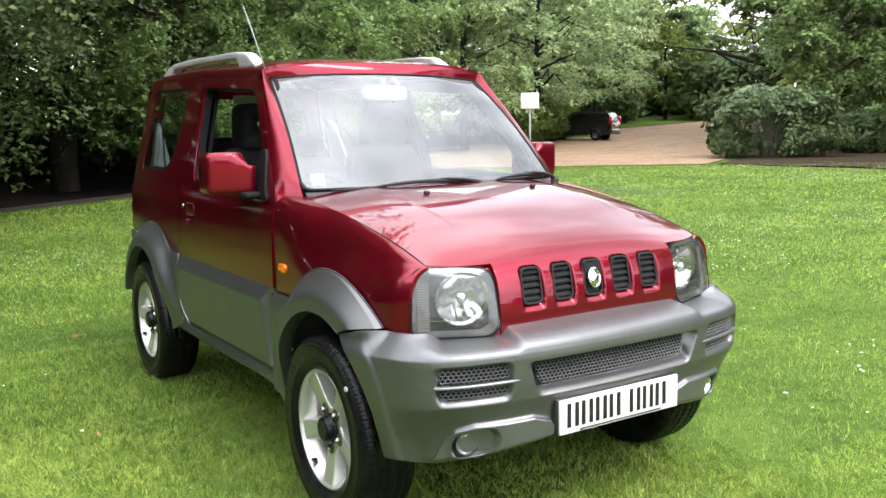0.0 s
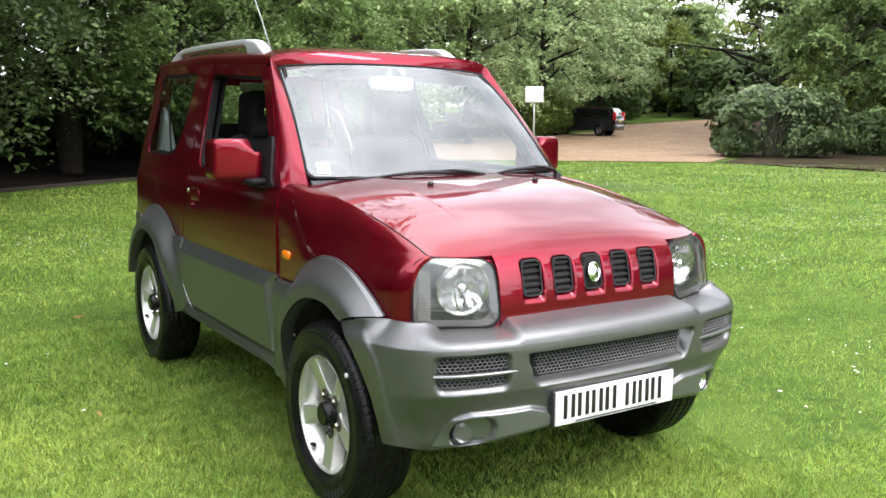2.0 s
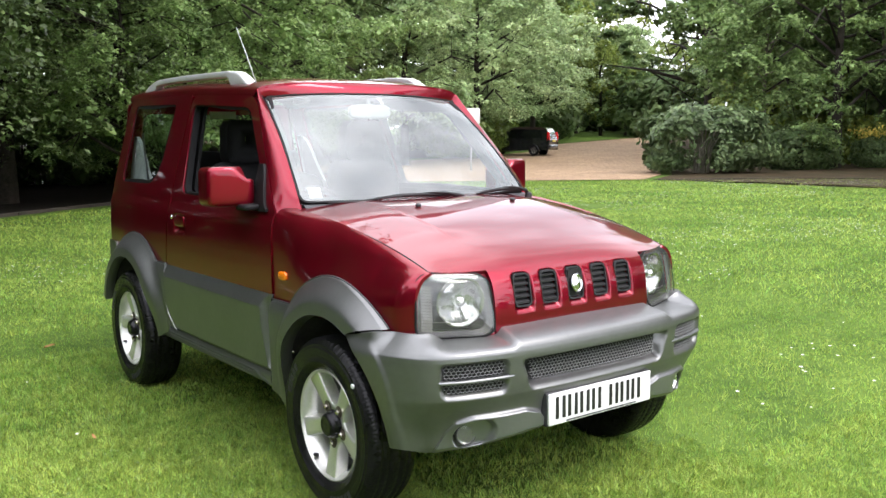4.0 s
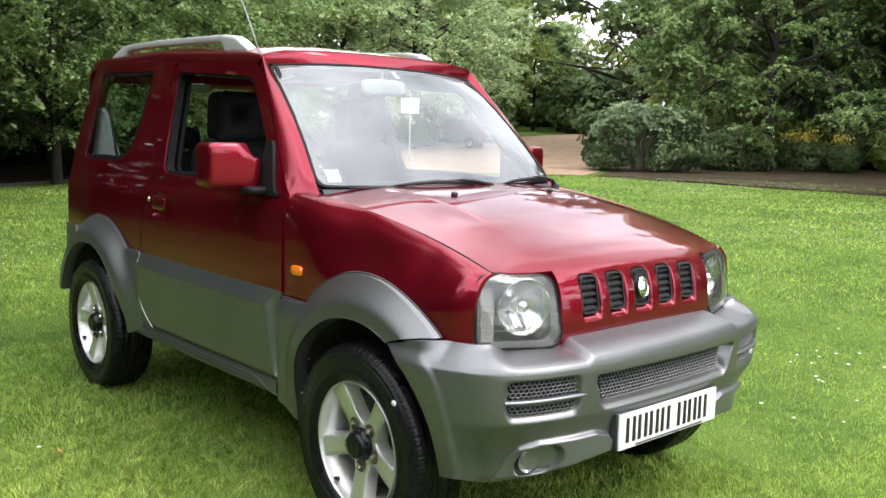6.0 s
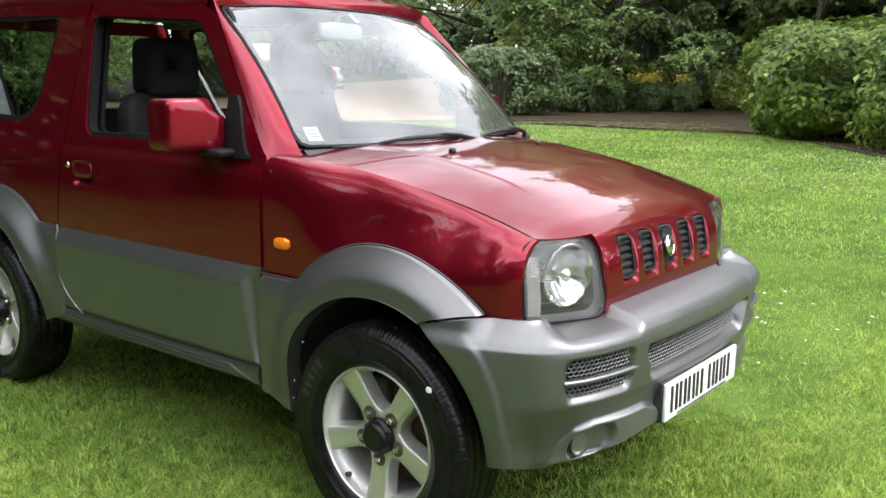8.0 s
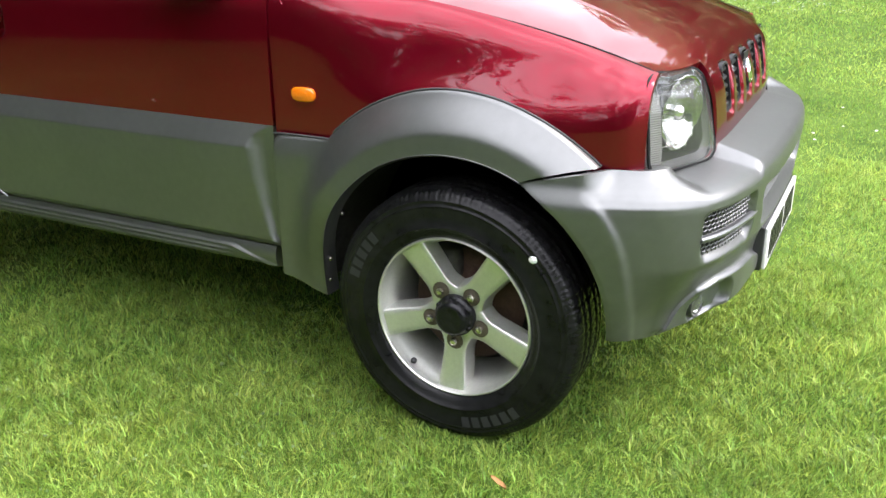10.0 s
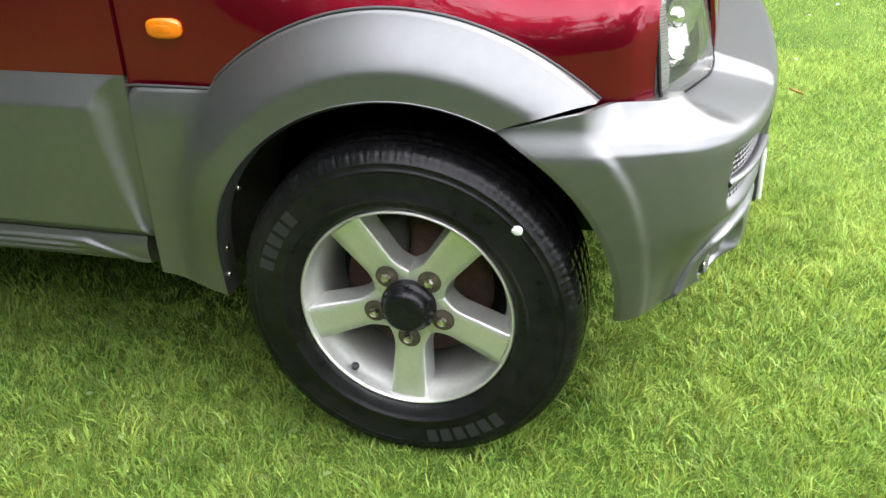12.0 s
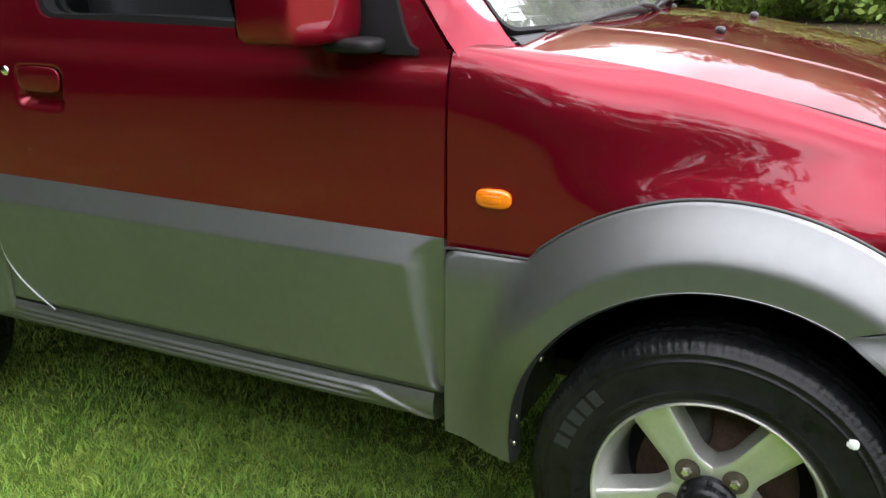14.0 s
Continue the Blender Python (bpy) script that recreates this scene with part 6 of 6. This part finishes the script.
# ---- the parked car ----
def parked_car(x, y, turn):
    root = tagged(new("estate_car"), "black estate car parked under a tree, seen from behind", "car")
    black = material("black_paint", (0.012, 0.012, 0.016), 0.25, 0.2, coat=1.0, vary=0.2)
    prof = spline([(-0.05, 0.55), (-0.08, 0.95), (0.10, 1.42), (0.35, 1.60), (1.2, 1.66), (2.3, 1.60), (3.1, 1.10), (4.2, 0.95), (4.45, 0.70), (4.45, 0.35)], 60)
    bm = bmesh.new()

    def shell(i, u):
        py, pz = prof[i]
        hw = 0.88 - 0.20 * smooth01(0.95, 1.65, pz) - 0.06 * smooth01(3.4, 4.4, py)
        return Vector((hw * u, py, pz))
    grid(bm, shell, list(range(60)), lin(-1, 1, 9))
    for sx in (-1, 1):
        def flank(i, t, sx=sx):
            p = shell(i, sx)
            low = Vector((sx * 0.86, min(4.4, max(-0.05, p.y)), 0.32))
            return p.lerp(low, t)
        grid(bm, flank, list(range(60)), lin(0, 1, 7))
    bmesh.ops.remove_doubles(bm, verts=bm.verts[:], dist=0.004)
    part("body", bm, black, root)
    bm = bmesh.new()
    grid(bm, lambda a, t: Vector((a * (0.66 - 0.06 * t), -0.075 + 0.155 * t - 0.012, 0.98 + 0.42 * t)), lin(-1, 1, 6), lin(0, 1, 4))
    part("rear_window", bm, GLASS_TINT, root)
    for sx in (-1, 1):
        bm = bmesh.new()
        grid(bm, lambda a, t: Vector((sx * (0.872 - 0.13 * t), 0.30 + 2.3 * a + 0.2 * t - 0.5 * t * a, 1.02 + 0.46 * t)), lin(0, 1, 8), lin(0, 1, 4))
        part("side_window", bm, GLASS_TINT, root)
        bm = bmesh.new()
        blob(bm, (sx * 0.76, -0.01, 1.08), (0.075, 0.09, 0.27), 4)
        part("tail_lamp", bm, RED_LENS, root, "tall red tail lamp")
        for wy in (0.85, 3.55):
            bm = bmesh.new()
            disc(bm, (sx * 0.78, wy, 0.32), (sx, 0, 0), [(0.20, -0.10), (0.32, -0.08), (0.325, 0.06), (0.29, 0.10), (0.20, 0.085)], 32)
            t = part("tyre", bm, RUBBER, root)
            bm = bmesh.new()
            disc(bm, (sx * 0.78, wy, 0.32), (sx, 0, 0), [(0.205, 0.085), (0.19, 0.07), (0.05, 0.08), (0, 0.08)], 20)
            part("rim", bm, ALLOY, t)
    bm = bmesh.new()
    box(bm, -0.26, 0.26, -0.115, -0.095, 0.78, 0.89, 0.003)
    part("number_plate", bm, FLOWER_YELLOW, root, "yellow number plate")
    bm = bmesh.new()
    blob(bm, (0, 0.0, 0.50), (0.86, 0.12, 0.13), 5)
    part("rear_bumper", bm, black, root)
    root.matrix_basis = pose(x, y, ground_z(x, y) + 0.02, 0, 0, turn)


parked_car(34.1, 35.3, 28)


# ---- lawn grass and what lies in it ----
def lawn_grass():
    rng = np.random.default_rng(77)
    vs, fs, at = [], [], 0

    def clear(p):
        """No blades where the tyres stand."""
        ok = np.ones(len(p), bool)
        for cx in (-0.677, 0.677):
            for cy in (0.0, 2.25):
                ok &= ~((np.abs(p[:, 0] - cx) < 0.098) & (np.abs(p[:, 1] - cy) < 0.12))
        return p[ok]

    def height(p):
        return 0.0055 * np.maximum(0, np.hypot(p[:, 0], p[:, 1]) - 4)

    def patches(p, k, seed):
        return np.array([noise.noise(Vector((x * k, y * k, seed))) for x, y in p])

    def blades(p, h, w, two):
        nonlocal at
        n = len(p)
        a = rng.uniform(0, 2 * np.pi, n)
        # blades of one tuft lean the same way
        b = 14 * patches(p, 9, 5.0) + rng.normal(0, 0.9, n)
        hh = h * rng.uniform(0.45, 1.25, n) * (1 + 0.35 * patches(p, 1.7, 3.0) + 0.55 * patches(p, 13, 8.0))
        lean = hh * np.abs(rng.normal(0.75, 0.5, n))
        ww = w * rng.uniform(0.6, 1.3, n)
        z = height(p)
        s = np.stack([np.cos(a) * ww, np.sin(a) * ww, np.zeros(n)], 1)
        d = np.stack([np.cos(b) * lean, np.sin(b) * lean, np.zeros(n)], 1)
        base = np.stack([p[:, 0], p[:, 1], z - 0.004], 1)
        up = np.stack([np.zeros(n), np.zeros(n), hh], 1)
        if two:
            v = np.stack([base - s, base + s, base + d * 0.3 + up * 0.6 - s * 0.75, base + d * 0.3 + up * 0.6 + s * 0.75, base + d + up], 1)
            f = np.array([[0, 1, 3], [0, 3, 2], [2, 3, 4]])
            k = 5
        else:
            v = np.stack([base - s, base + s, base + d + up], 1)
            f = np.array([[0, 1, 2]])
            k = 3
        idx = (np.arange(n) * k)[:, None, None] + f[None] + at
        vs.append(v.reshape(-1, 3))
        fs.append(idx.reshape(-1, 3))
        at += n * k

    def scatter(x0, x1, y0, y1, per):
        n = int((x1 - x0) * (y1 - y0) * per)
        return np.stack([rng.uniform(x0, x1, n), rng.uniform(y0, y1, n)], 1)
    near = clear(scatter(-2.3, 0.7, -1.9, 3.2, 13000))
    blades(near, 0.029, 0.0020, True)
    blades(clear(scatter(-2.0, -0.35, -1.5, 1.6, 48000)), 0.021, 0.0016, False)
    blades(clear(scatter(-0.35, 0.9, -1.7, -0.3, 30000)), 0.021, 0.0017, False)
    mid = np.concatenate([scatter(0.3, 2.4, -2.7, -0.6, 14000), scatter(-2.4, 0.4, -2.7, -1.9, 8000), scatter(-3.2, 4.5, -3.0, -1.9, 4200), scatter(0.7, 4.5, -1.9, 4.0, 4200), scatter(-3.2, -2.3, -1.9, 8.0, 3000), scatter(-2.3, 0.7, 3.2, 7.0, 3000)])
    blades(clear(mid), 0.028, 0.0021, False)
    far = np.concatenate([scatter(4.5, 11, -3.0, 9, 1100), scatter(-2.5, 4.5, 4, 13, 1100)])
    blades(far, 0.036, 0.0055, False)
    rest = scatter(-6, 24, -4, 24, 330)
    keep = (rest[:, 0] > 11) | (rest[:, 1] > 13)
    rest = rest[keep]
    # inside the lawn's edges only
    q = rest
    inside = (q[:, 1] < 14.2 + 0.6 * q[:, 0]) & (q[:, 0] + q[:, 1] < 34.6) & ((q[:, 0] - 10.6) * 0.72 - (q[:, 1] + 0.6) * 0.62 < 1.1 + 0.16 * (q[:, 0] - 10.6) + 0.5 * rng.uniform(size=len(q)) ** 2)
    blades(q[inside], 0.034, 0.014, False)
    ob = mesh_np("lawn_grass", np.concatenate(vs), np.concatenate(fs), BLADE)
    return tagged(ob, "short green mown grass blades of the lawn", "grass", kind="stuff")


lawn_grass()


def clover():
    """Small round leaves between the blades."""
    rng = np.random.default_rng(9)
    n = 5200
    c = np.stack([rng.uniform(-2.3, 1.5, n), rng.uniform(-2.0, 2.6, n), rng.uniform(0.010, 0.028, n)], 1)
    keep = np.array([noise.noise(Vector((x * 1.1, y * 1.1, 7.0))) for x, y, _ in c]) > 0.02
    c = c[keep]
    v, f = leaves_np(rng, c, 0.017, 0.15, 1.5)
    return tagged(mesh_np("clover", v, f, LEAF_MID), "small clover leaves in the lawn", "clover", kind="stuff")


clover()


def daisies():
    """White flower heads, in drifts."""
    rng = np.random.default_rng(12)
    n = 20000
    p = np.stack([rng.uniform(-5, 22, n), rng.uniform(-2.5, 15, n)], 1)
    k = np.array([noise.noise(Vector((x * 0.35, y * 0.35, 1.0))) for x, y in p])
    near = np.hypot(p[:, 0], p[:, 1]) < 4
    p = p[((k > np.where(p[:, 0] > 2.0, 0.02, 0.20)) & ~near) | (near & (rng.uniform(size=n) < np.where((p[:, 0] > 1.0) & (k > -0.05), 0.40, 0.07)))]
    p = p[(p[:, 0] + p[:, 1] < 33) & (rng.uniform(size=len(p)) < 0.6)]
    vs, fs = [], []
    m = 7
    for i, (x, y) in enumerate(p):
        if -1.3 < y < 2.9 and -0.95 < x < 0.85:
            continue
        r = rng.uniform(0.0065, 0.012)
        z = ground_z(x, y) + rng.uniform(0.026, 0.046)
        b = len(vs)
        vs.append((x, y, z + 0.003))
        for q in range(m):
            a = 2 * math.pi * q / m
            vs.append((x + r * math.cos(a), y + r * math.sin(a), z))
        fs += [(b, b + 1 + q, b + 1 + (q + 1) % m) for q in range(m)]
    return tagged(mesh_np("daisies", np.array(vs), np.array(fs), DAISY), "white daisies scattered over the lawn", "daisies", kind="stuff")


daisies()


def dead_leaf(x, y, turn, s):
    bm = bmesh.new()
    grid(bm, lambda u, v: Vector((s * u, s * 0.42 * v * (1 - u * u) ** 0.7 * 1.0, 0.012 + s * 0.25 * v * v + 0.010 * u)), lin(-1, 1, 9), lin(-1, 1, 5))
    ob = tagged(part("dead_leaf", bm, DEAD_LEAF), "curled brown dead leaf lying on the lawn", "leaf", group="dead leaves on the lawn")
    ob.matrix_basis = pose(x, y, ground_z(x, y) + 0.026, 12, 8, turn)


for x, y, t, s in ((-0.955, -0.205, 80, 0.022), (-1.35, 0.05, 20, 0.018), (-1.95, 0.55, 140, 0.02), (-0.95, 3.4, 10, 0.035), (1.6, -0.9, 60, 0.03), (-1.25, 1.3, 100, 0.018)):
    dead_leaf(x, y, t, s)
